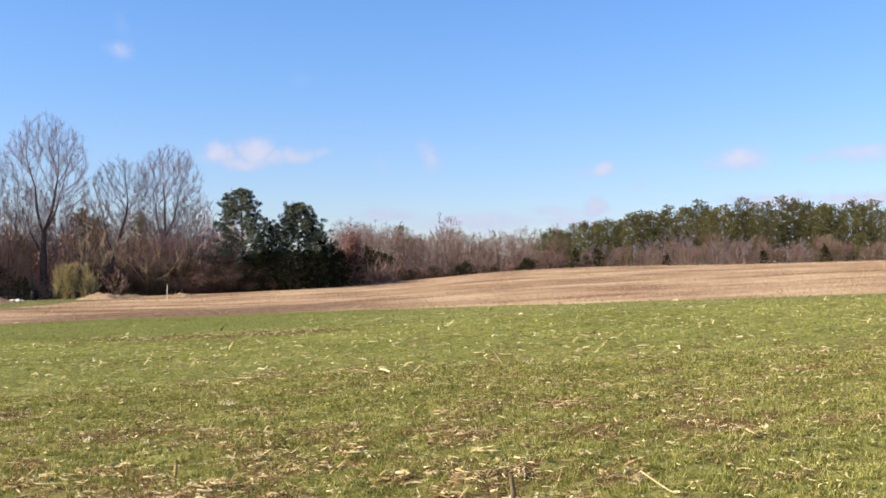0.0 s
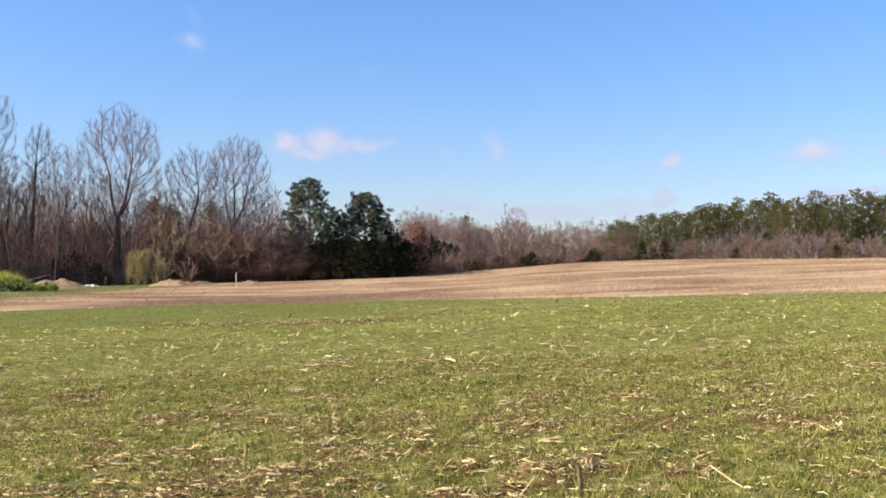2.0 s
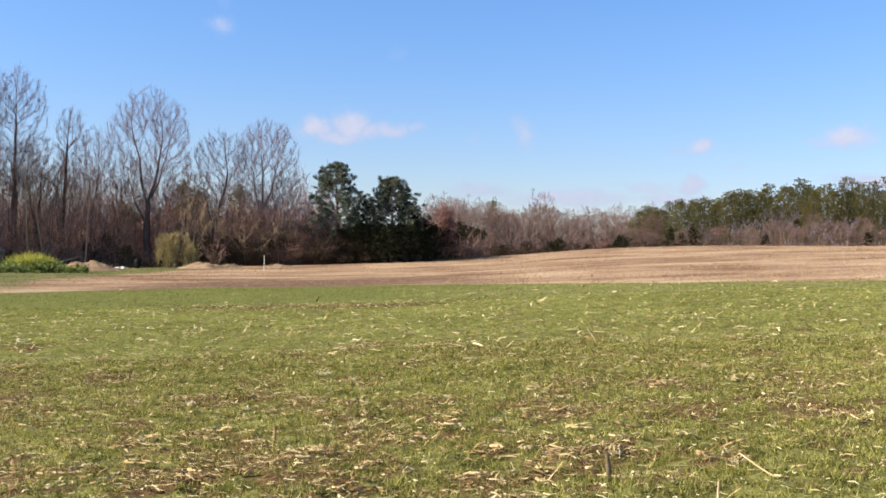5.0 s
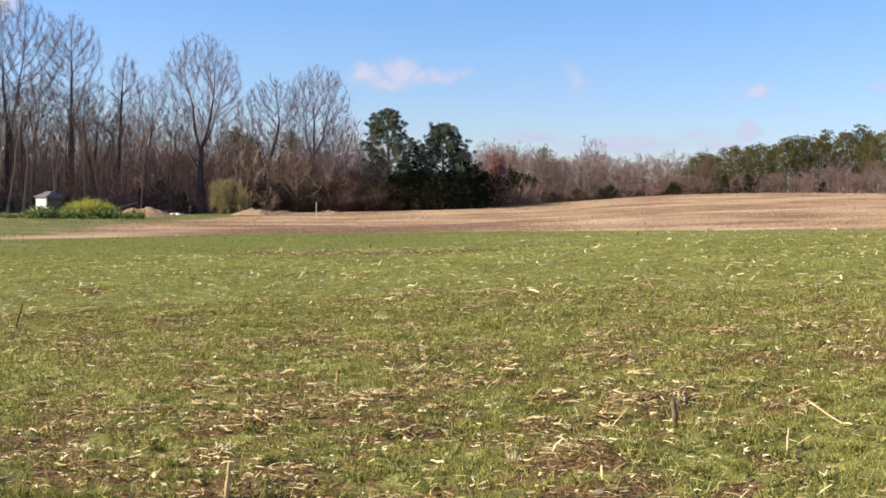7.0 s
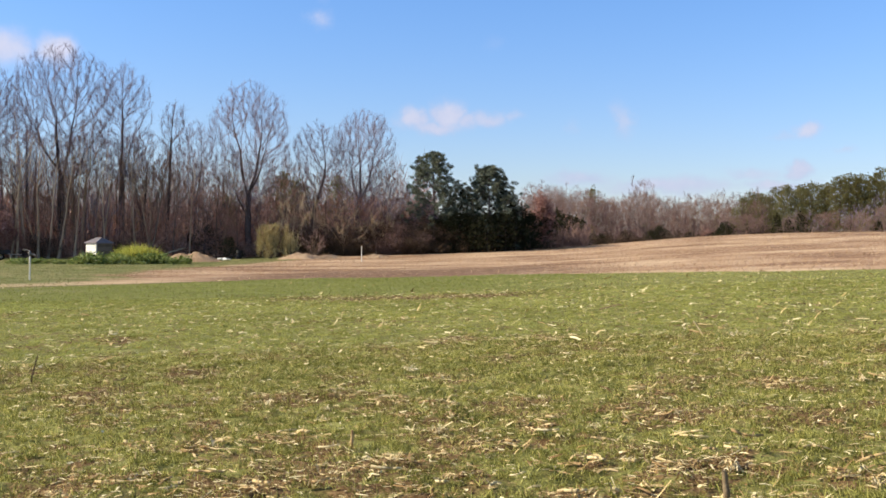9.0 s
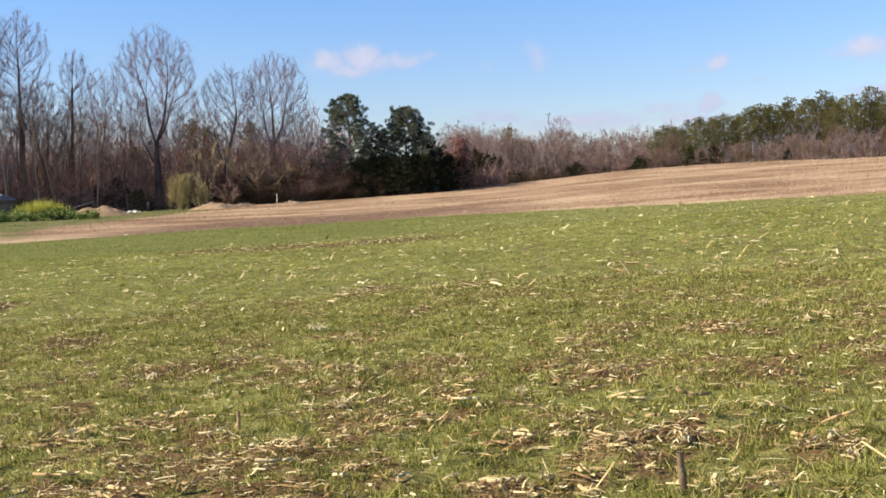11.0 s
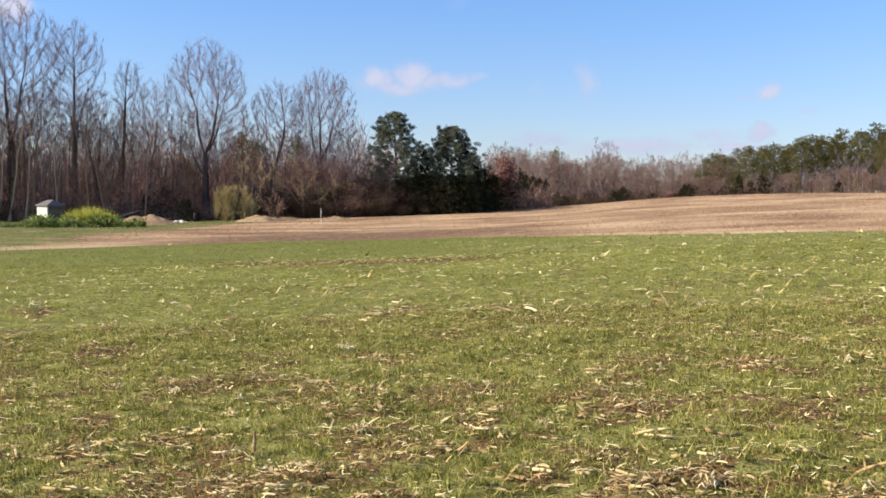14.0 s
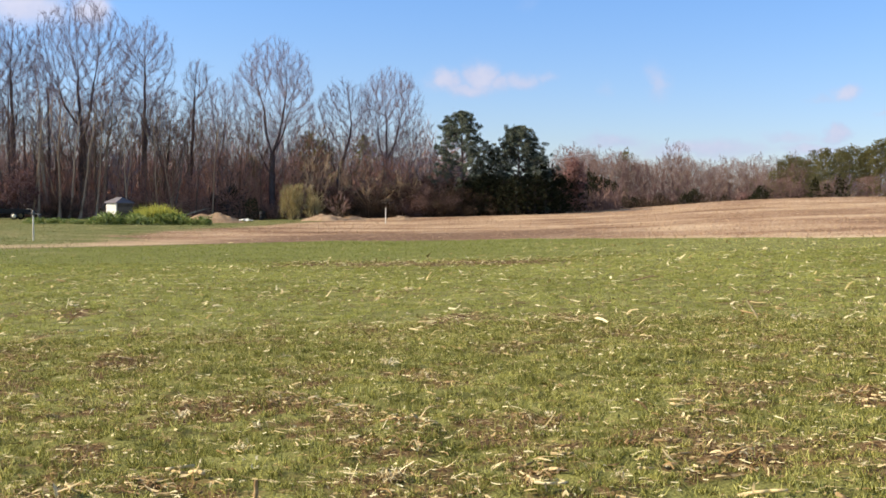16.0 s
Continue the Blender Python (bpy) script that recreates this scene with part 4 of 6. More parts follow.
def brush_meshes(seed, H, width, stems=16, fine=5200):
    """A rounded mass of leafless brush: many stems from the ground and a dense shell of twigs."""
    rng = np.random.default_rng(seed)
    wood, crown = Buffer(), Buffer()
    P, D = [], []
    for _ in range(stems):
        a, k = rng.uniform(0, 6.283), rng.uniform(0.1, 1) ** 0.6
        d = np.array([math.cos(a) * k, math.sin(a) * k, rng.uniform(0.5, 1.1)])
        B, R = bough(rng, (math.cos(a) * k * 0.4, math.sin(a) * k * 0.4, -0.1), d, H * rng.uniform(0.75, 1.05), 0.03, 0.008, 6, 0.10, -0.06)
        wood.tube(B, R, 4)
        for _ in range(fine // stems):
            q = rng.uniform(0.05, 1) * 6
            j = min(int(q), 5)
            P.append(B[j] + (B[j + 1] - B[j]) * (q - j) + rng.normal(size=3) * np.array([0.3, 0.3, 0.22]) * width / 3.5)
            D.append(unit(B[j + 1] - B[j]) + rng.normal(size=3) * 0.75)
    P = np.array(P)
    P[:, 2] = np.maximum(P[:, 2], 0.03)
    crown.slivers(P, np.array(D), rng.uniform(0.3, 0.85, len(P)), 0.026, rng)
    return wood.mesh("stems"), crown.mesh("twigs")


def brush(meshes, mat, label, x, y, turn, group="brush at the woods' foot"):
    base = new("brush_shrub")
    base.matrix_world = pose(x, y, gz(x, y), 0, 0, turn)
    part("stems", meshes[0], BARK, base)
    part("crown", meshes[1], mat, base)
    return tagged(base, label, "shrub", group)


# The first two are coloured dark to paint in the shade along the base.
brushes = [brush(brush_meshes(170, 3.4, 4.2), SHADED_BRUSH, "dense rounded leafless brush, its brown darkened for shade", *polar(-10.9, 115.5), 0),
           brush(brush_meshes(171, 2.6, 3.6), SHADED_BRUSH, "low rounded mass of leafless brush, colour darkened for shade", *polar(-13.3, 114.5), 0),
           brush(brush_meshes(172, 3.8, 4.0), TWIG, "tall tangle of brown leafless brush", *polar(-12.0, 116.5), 0)]
rng = np.random.default_rng(173)
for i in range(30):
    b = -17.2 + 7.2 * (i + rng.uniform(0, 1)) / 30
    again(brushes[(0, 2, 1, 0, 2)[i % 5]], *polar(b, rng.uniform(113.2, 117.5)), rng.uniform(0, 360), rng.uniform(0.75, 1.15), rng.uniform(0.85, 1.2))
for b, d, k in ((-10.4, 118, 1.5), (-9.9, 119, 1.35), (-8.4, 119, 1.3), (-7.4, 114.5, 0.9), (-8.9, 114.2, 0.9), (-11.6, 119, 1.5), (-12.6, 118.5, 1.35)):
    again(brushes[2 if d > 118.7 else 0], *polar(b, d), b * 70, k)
for i in range(34):
    b = -42 + 24 * (i + rng.uniform(0, 1)) / 34
    again(brushes[(1, 0, 2)[i % 3]], *polar(b, rng.uniform(115.5, 121)), rng.uniform(0, 360), rng.uniform(0.5, 0.95), rng.uniform(0.8, 1.2))

# evergreens at the corner of the woods
tree(pine_meshes(70, 12.1, 8.0, 0.19, 0.26, 112, 9, 74, 0.85, 0.12), BARK, NEEDLE, "dark green pine with a rounded irregular head", "tree", "pine_tree", *polar(-9.2, 116))
tree(pine_meshes(71, 10.2, 8.8, 0.19, 0.08, 160, 9, 74, 1.0, 0.12), BARK, NEEDLE, "full dark green pine beside a taller one", "tree", "pine_tree", *polar(-6.1, 117), 70)
cedars = [tree(conifer_meshes(72, 6.6, 4.4, 0.13, 0.03, 70, 5, 8, 0.42, 0.75, 0.3), BARK, SHADED_CEDAR, "conical cedar at the woods' edge, near-black to stand for shade", "tree", "cedar_tree", *polar(-4.7, 118), group="cedars"),
          tree(conifer_meshes(73, 4.6, 4.6, 0.11, 0.0, 60, 5, 8, 0.42, 0.4, 0.3), BARK, SHADED_CEDAR, "low bushy cedar, near-black to stand for shade", "tree", "cedar_tree", *polar(-7.9, 114.6), group="cedars")]
# Cedars added where the wood's edge lies in shade, to darken it.
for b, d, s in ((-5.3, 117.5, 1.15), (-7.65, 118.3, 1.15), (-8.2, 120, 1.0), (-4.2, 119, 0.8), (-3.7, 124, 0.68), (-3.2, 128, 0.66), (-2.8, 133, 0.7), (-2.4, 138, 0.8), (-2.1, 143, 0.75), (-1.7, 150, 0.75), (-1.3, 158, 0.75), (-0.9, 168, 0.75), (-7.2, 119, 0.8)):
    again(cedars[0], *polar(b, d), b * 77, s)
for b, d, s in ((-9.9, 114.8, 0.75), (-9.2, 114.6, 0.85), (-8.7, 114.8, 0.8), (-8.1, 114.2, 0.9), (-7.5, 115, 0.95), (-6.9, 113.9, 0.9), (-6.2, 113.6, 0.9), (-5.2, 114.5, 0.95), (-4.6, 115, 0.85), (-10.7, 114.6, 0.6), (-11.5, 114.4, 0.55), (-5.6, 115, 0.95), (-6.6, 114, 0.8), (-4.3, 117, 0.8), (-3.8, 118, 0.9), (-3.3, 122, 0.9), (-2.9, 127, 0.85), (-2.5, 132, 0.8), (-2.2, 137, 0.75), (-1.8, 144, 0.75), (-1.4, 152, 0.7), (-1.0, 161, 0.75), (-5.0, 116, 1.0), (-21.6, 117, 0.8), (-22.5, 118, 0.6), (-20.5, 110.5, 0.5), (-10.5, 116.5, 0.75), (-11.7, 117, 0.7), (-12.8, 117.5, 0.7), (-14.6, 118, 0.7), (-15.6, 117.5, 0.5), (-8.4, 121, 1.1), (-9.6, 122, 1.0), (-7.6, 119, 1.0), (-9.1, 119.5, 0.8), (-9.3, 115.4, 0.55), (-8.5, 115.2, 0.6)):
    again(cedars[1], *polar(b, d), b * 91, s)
pines_behind = tree(conifer_meshes(74, 10.5, 4.2, 0.14, 0.35, 50, 5, 12, 0.42, 0.45, 0.35), BARK, NEEDLE_WARM, "olive green pine standing behind bare trees", "tree", "pine_tree", *polar(-17.6, 128), group="pines in the woods")
for b, d, s in ((-14.6, 128, 0.95), (-20.6, 124, 0.7), (-16.8, 126, 0.9), (-25.3, 126, 0.55)):
    again(pines_behind, *polar(b, d), b * 50, s)


def leafy_tree(seed, H, width, mat, label, category, name, x, y, low=0.2, leaves=2600, size=0.22):
    """A small tree that still holds its dry leaves."""
    r = np.random.default_rng(seed)
    wood, crown = bare_tree_meshes(seed, H, width, 0.09, low, 10, 4, 2, 0.02)
    buf = Buffer()
    k = max(1, leaves // 60)
    cent = r.normal(size=(k, 3)) * np.array([width / 4.5, width / 4.5, H / 5]) + np.array([0, 0, H * 0.58])
    P = np.repeat(cent, 60, axis=0) + r.normal(size=(k * 60, 3)) * 0.28
    buf.slivers(P, r.normal(size=P.shape), size, size * 0.8, r)
    ob = tree((wood, crown), BARK, TWIG, label, category, name, x, y)
    part("foliage", buf.mesh("foliage"), mat, ob)
    return ob


leafy_tree(80, 6.2, 1.9, DRY_LEAF, "young oak still holding rust-red leaves", "tree", "oak_tree", *polar(-3.05, 122), leaves=5200)
leafy_tree(81, 4.6, 4.4, DRY_LEAF, "small oak with russet leaves at the woods' edge", "tree", "oak_tree", *polar(-32.3, 114), low=0.1)
leafy_tree(83, 3.4, 2.6, YELLOW, "pale green bush against the shaded wood", "shrub", "shrub", *polar(-0.95, 214), low=0.05, leaves=1500, size=0.25)
leafy_tree(82, 4.2, 2.6, DRY_LEAF, "small rust-red oak below the pine wood", "tree", "oak_tree", *polar(5.9, 250), low=0.05, leaves=1800, size=0.3)

# ---- far treeline ahead and the pine wood on the hill ----
far_bare = [tree(bare_tree_meshes(90 + i, h, w, 0.16, c, 15, 5, 3, 0.05, 0, 0, 0.12, 4, belly=0.70, haze=1000, cheap=True), b, t, "distant bare hardwood in the far treeline", "tree", "distant_tree", *polar(b0, d0), 33 * i, group="far treeline")
            for i, (h, w, c, b, t, b0, d0) in enumerate([(15.5, 6.0, 0.3, MID_BARK, FAR_TWIG, -2.1, 278), (14, 6.4, 0.25, BARK, FAR_TWIG, 0.6, 280), (16.5, 6.0, 0.35, PALE_BARK, FAR_TWIG, 2.4, 298), (13, 6.2, 0.2, MID_BARK, FAR_TWIG, 4.4, 282)])]
for i in range(92):
    b = -4.2 + 13.2 * (i + rng.uniform(0, 1)) / 92
    again(far_bare[i % 4], *polar(b, rng.uniform(255, 310)), rng.uniform(0, 360), rng.uniform(0.66, 1.16) - 0.012 * max(0, b))
again(far_bare[2], *polar(2.45, 276), 20, 1.2)
again(far_bare[0], *polar(-2.6, 270), 70, 1.12)
big_pale = tree(bare_tree_meshes(96, 11.5, 10.5, 0.22, 0.15, 16, 6, 4, 0.07, 0, 0.25, 0.13, 5), PALE_BARK, GREY_TWIG, "spreading pale grey bare tree before the pine wood", "tree", "distant_tree", *polar(15.4, 249))
for b, d, k in ((10.9, 247, 0.7), (13.2, 249, 0.8), (17.2, 246, 0.75), (18.4, 247, 0.85), (21.3, 248, 0.75), (27.0, 248, 0.8)):
    again(big_pale, *polar(b, d), b * 40, k)
for i in range(60):
    b = 6.5 + 26 * (i + rng.uniform(0, 1)) / 60
    again(far_bare[(1, 3, 3)[i % 3]], *polar(b, rng.uniform(240, 254)), rng.uniform(0, 360), rng.uniform(0.42, 0.68) if b < 14 else rng.uniform(0.5, 0.82))
far_pine = [tree(conifer_meshes(100 + i, h, w, 0.16, c, 62, 10, 20, 0.27, s * 0.3, 0.25, 0.34, 1.15), BARK, m, "distant pine in the wood on the hill", "tree", "distant_pine", *polar(b0, d0), 50 * i, group="pine wood")
            for i, (h, w, c, s, m, b0, d0) in enumerate([(15.5, 6.0, 0.3, 0.35, NEEDLE_WARM, 16.6, 262), (16.5, 6.2, 0.35, 0.3, NEEDLE_WARM, 19.0, 268), (14.5, 5.6, 0.2, 0.55, NEEDLE_WARM, 12.0, 264), (15, 6.4, 0.25, 0.4, NEEDLE_WARM, 23, 262)])]
for i in range(135):
    b = 7.6 + 25 * (i + rng.uniform(0, 1)) / 135
    d = rng.uniform(257, 292)
    tall = np.interp(b, [7.6, 10, 13, 16.6, 20, 26, 33], [0.82, 0.98, 1.12, 1.22, 1.22, 1.14, 1.13])
    again(far_pine[i % 4], *polar(b, d), rng.uniform(0, 360), tall * rng.uniform(0.92, 1.05))
for b, d, s in ((9.4, 246, 0.52), (9.9, 247, 0.48), (7.2, 247, 0.58), (7.9, 248, 0.5), (23.0, 247, 0.6), (24.4, 247, 0.62), (25.6, 248, 0.6), (11.0, 248, 0.5), (4.9, 262, 0.42), (1.5, 262, 0.4), (-0.4, 258, 0.4), (2.6, 265, 0.45), (-0.52, 290, 1.22), (2.9, 300, 0.88), (6.4, 262, 0.5)):
    again(far_pine[int(b * 10) % 2 + 1], *polar(b, d), b * 60, s)

for b, d, k in ((9.5, 243, 1.15), (10.1, 243, 1.0), (10.7, 242, 1.2), (6.6, 246, 0.9), (14.4, 243, 0.9), (19.6, 243, 1.0), (22.6, 242, 1.1)):
    again(cedars[0], *polar(b, d), b * 37, k)
for i in range(11):
    b = -3.0 + 11.5 * (i + rng.uniform(0, 1)) / 11
    again(cedars[1], *polar(b, rng.uniform(240, 255)), rng.uniform(0, 360), rng.uniform(0.9, 1.35))

# ---- things by the woods ----
def lathe(buf, base, profile, sides=10):
    """A turned shape from (radius, height) pairs, closed at its ends."""
    P = np.array([[base[0], base[1], base[2] + h] for r, h in profile])
    buf.tube(P, [max(r, 0.001) for r, h in profile], sides)


def box_bm(sx, sy, sz, m=None, bevel=0.0):
    bm = bmesh.new()
    bmesh.ops.create_cube(bm, size=1.0, matrix=(m or Matrix.Identity(4)) @ Matrix.Diagonal((sx, sy, sz, 1)))
    if bevel:
        bmesh.ops.bevel(bm, geom=list(bm.edges), offset=bevel, segments=2, affect="EDGES")
    return bm


def garden_shed(x, y, turn):
    shed = new("garden_shed")
    shed.matrix_world = pose(x, y, gz(x, y) - 0.05, 0, 0, turn)
    W, D, H, t = 1.66, 1.66, 1.76, 0.09
    # Walls 1 and 3 take the darker siding, with shade painted in.
    for n, (sx, sy, px, py) in enumerate(((W, t, 0, -D / 2 + t / 2), (W, t, 0, D / 2 - t / 2), (t, D - 2 * t, -W / 2 + t / 2, 0), (t, D - 2 * t, W / 2 - t / 2, 0))):
        wall = part("wall", box_bm(sx, sy, H, pose(px, py, H / 2), 0.01), SHADED_BOARDS if n in (1, 3) else CREAM, shed)
        along = sx > sy
        for k in range(10):      # lap boards
            z = 0.09 + k * 0.17
            off = (-0.012 if n in (0, 2) else 0.012)
            m = pose(px + (0 if along else off + (-t / 2 if n == 2 else t / 2)), py + (off + (-t / 2 if n == 0 else t / 2) if along else 0), z)
            part("board", box_bm(sx if along else 0.02, 0.02 if along else sy, 0.16, m), SHADED_BOARDS if n in (1, 3) else CREAM, wall)
    door = part("door", box_bm(0.05, 0.8, 1.4, pose(-W / 2 - 0.05, 0.1, 0.75), 0.008), CREAM, shed)
    part("handle", box_bm(0.05, 0.03, 0.12, pose(-W / 2 - 0.09, -0.2, 0.8), 0.008), IRON, door, "dark iron handle")
    bm = bmesh.new()
    e, top, ov = H, H + 0.5, 0.16
    c = [bm.verts.new(v) for v in ((-W / 2 - ov, -D / 2 - ov, e), (W / 2 + ov, -D / 2 - ov, e), (W / 2 + ov, D / 2 + ov, e), (-W / 2 - ov, D / 2 + ov, e))]
    lo = [bm.verts.new(v.co - Vector((0, 0, 0.07))) for v in c]
    r = [bm.verts.new((-0.45, 0, top)), bm.verts.new((0.45, 0, top))]
    for f in ((c[0], c[1], r[1], r[0]), (c[1], c[2], r[1]), (c[2], c[3], r[0], r[1]), (c[3], c[0], r[0]), tuple(reversed(lo))):
        bm.faces.new(f)
    for k in range(4):
        bm.faces.new((lo[k], lo[(k + 1) % 4], c[(k + 1) % 4], c[k]))
    part("roof", bm, ROOF, shed, "grey shingled hip roof")
    return tagged(shed, "small shed, cream front, brown board side with shade in its colour, grey hip roof", "shed")


garden_shed(*polar(-27.25, 101.5), -30)


def hydrant(x, y):
    ob = new("yard_hydrant")
    ob.matrix_world = pose(x, y, gz(x, y))
    b = Buffer()
    lathe(b, (0, 0, -0.1), [(0.037, 0), (0.037, 1.26), (0.033, 1.28), (0.0, 1.29)], 12)
    part("pipe", b.mesh("pipe"), WHITE, ob, "white pipe sleeve")
    b = Buffer()
    lathe(b, (0, 0, 1.14), [(0.0, -0.02), (0.05, 0), (0.075, 0.08), (0.06, 0.2), (0.03, 0.26), (0.0, 0.27)], 10)
    head = part("head", b.mesh("head"), IRON, ob, "dull iron head")
    b = Buffer()
    b.tube([(0.03, 0, 1.24), (0.2, 0, 1.23), (0.30, 0, 1.15)], [0.03, 0.03, 0.04], 8)
    part("spout", b.mesh("spout"), IRON, head)
    b = Buffer()
    b.tube([(0.02, 0, 1.36), (-0.16, 0, 1.44), (-0.34, 0, 1.42)], [0.022, 0.02, 0.028], 6)
    part("lever", b.mesh("lever"), IRON, head)
    return tagged(ob, "white yard hydrant with an iron head on the lawn", "hydrant")


hydrant(*polar(-30.45, 53.0))


def marker_post(x, y):
    ob = new("marker_post")
    ob.matrix_world = pose(x, y, gz(x, y))
    b = Buffer()
    lathe(b, (0, 0, -0.1), [(0.03, 0), (0.03, 1.36), (0.0, 1.36)], 12)
    part("pipe", b.mesh("pipe"), WHITE, ob)
    b = Buffer()
    lathe(b, (0, 0, 1.24), [(0.037, 0), (0.037, 0.08), (0.03, 0.1), (0.0, 0.105)], 12)
    part("cap", b.mesh("cap"), WHITE, ob)
    return tagged(ob, "slim white pipe post at the stubble field's edge", "post")


marker_post(*polar(-13.2, 88.0))


def mound(x, y, sx, sy, h, seed, label, turn=0):
    bm = bmesh.new()
    rings, sides = 12, 40
    rows = []
    for i in range(rings + 1):
        row = []
        for k in range(sides):
            a, u = 2 * math.pi * k / sides, i / rings
            px, py = u * math.cos(a), u * math.sin(a)
            lump = noise.fractal(Vector((px * 2.2 + seed, py * 2.2, seed)), 1.0, 2.0, 4)
            wide = 1 + 0.25 * noise.noise(Vector((math.cos(a) * 1.3 + seed, math.sin(a) * 1.3, 0)))
            row.append(bm.verts.new((px * sx * wide, py * sy * wide, h * (1 - u ** 2.6) ** 1.2 * (1 + 0.5 * lump) + 0.08 * lump * (1 - u) - 0.06 * u)))
        rows.append(row)
    for i in range(rings):
        for k in range(sides):
            f = (rows[i][k], rows[i + 1][k], rows[i + 1][(k + 1) % sides], rows[i][(k + 1) % sides])
            bm.faces.new(f)
    bmesh.ops.remove_doubles(bm, verts=rows[0], dist=0.02)
    bmesh.ops.recalc_face_normals(bm, faces=list(bm.faces))
    ob = part("compost_heap", bm, SOIL_PILE)
    ob.matrix_world = pose(x, y, gz(x, y), 0, 0, turn)
    r = np.random.default_rng(seed)
    a, u = r.uniform(0, 6.28, 260), np.sqrt(r.uniform(0, 1, 260))
    b = Buffer()
    b.slivers(np.stack([u * np.cos(a) * sx, u * np.sin(a) * sy, h * (1 - u ** 2.6) ** 1.2], 1), r.normal(size=(260, 3)) * np.array([1, 1, 0.4]) + np.array([0, 0, 0.3]), r.uniform(0.15, 0.5, 260), 0.03, r)
    tagged(part("straw", b.mesh("straw"), STUBBLE, ob), kind="stuff")
    return tagged(ob, label, "heap")


mound(*polar(-22.5, 98), 3.6, 1.8, 0.72, 3, "tan heap of straw and soil beside the garden")
mound(*polar(-16.5, 103), 2.3, 1.2, 0.5, 5, "heap of brush and straw by a bare shrub")
mound(*polar(-12.4, 101), 1.6, 1.0, 0.3, 7, "low straw heap at the field's edge")
mound(*polar(-15.0, 104), 1.5, 0.9, 0.3, 9, "low tan heap at the woods' edge")


def shrub(x, y, H, width, mat, label, category, name, seed, stems=900):
    r = np.random.default_rng(seed)
    b, w = Buffer(), Buffer()
    for _ in range(11):
        d = aside(np.array([0, 0, 1.0]), r.uniform(0.1, 0.6), r)
        P, R = bough(r, (r.normal() * 0.1, r.normal() * 0.1, -0.05), d, H * r.uniform(0.5, 0.9), 0.035, 0.012, 4, 0.1, 0.08)
        w.tube(P, R, 4)
    n = stems
    k = 28
    cen = r.normal(size=(k, 3)) * np.array([width / 4.5, width / 4.5, H / 5]) + np.array([0, 0, H * 0.5])
    P = np.repeat(cen, n // k, axis=0) + r.normal(size=(k * (n // k), 3)) * np.array([0.16, 0.16, 0.5])
    P[:, 2] = np.clip(P[:, 2], 0.05, H)
    D = (P * np.array([0.35, 0.35, 0]) + np.array([0, 0, 1.2])) + r.normal(size=P.shape) * 0.4
    b.slivers(P, D, r.uniform(0.25, 0.7, len(P)), 0.045, r)
    ob = new(name)
    ob.matrix_world = pose(x, y, gz(x, y))
    part("stems", w.mesh("stems"), BARK, ob)
    part("foliage", b.mesh("foliage"), mat, ob)
    return tagged(ob, label, category)


shrub(*polar(-18.3, 108), 3.3, 2.6, WILLOW, "yellowish upright shrub at the woods' edge", "shrub", "shrub", 120, 2600)
shrub(*polar(-17.2, 109), 2.4, 1.8, WILLOW, "smaller pale yellow shrub beside another", "shrub", "shrub", 121, 1000)
tree(bare_tree_meshes(122, 2.6, 3.4, 0.05, 0.05, 12, 5, 4, 0.02, 0, 0.2, 0.2), MID_BARK, TWIG, "small brown bare shrub on a heap", "shrub", "bare_shrub", *polar(-15.8, 103))
for b0, d0, h0, w0 in ((-14.2, 113.4, 5.8, 7.0), (-12.4, 113.6, 5.0, 5.6), (-17.0, 113.2, 7.2, 6.0)):
    tree(bare_tree_meshes(int(-b0 * 10), h0, w0, 0.10, 0.12, 13, 6, 5, 0.024, 0, 0.3, 0.5, belly=0.5), PALE_BARK, TAN_TWIG, "low spreading bare tree with pale arching twigs", "tree", "bare_tree", *polar(b0, d0), b0 * 30)


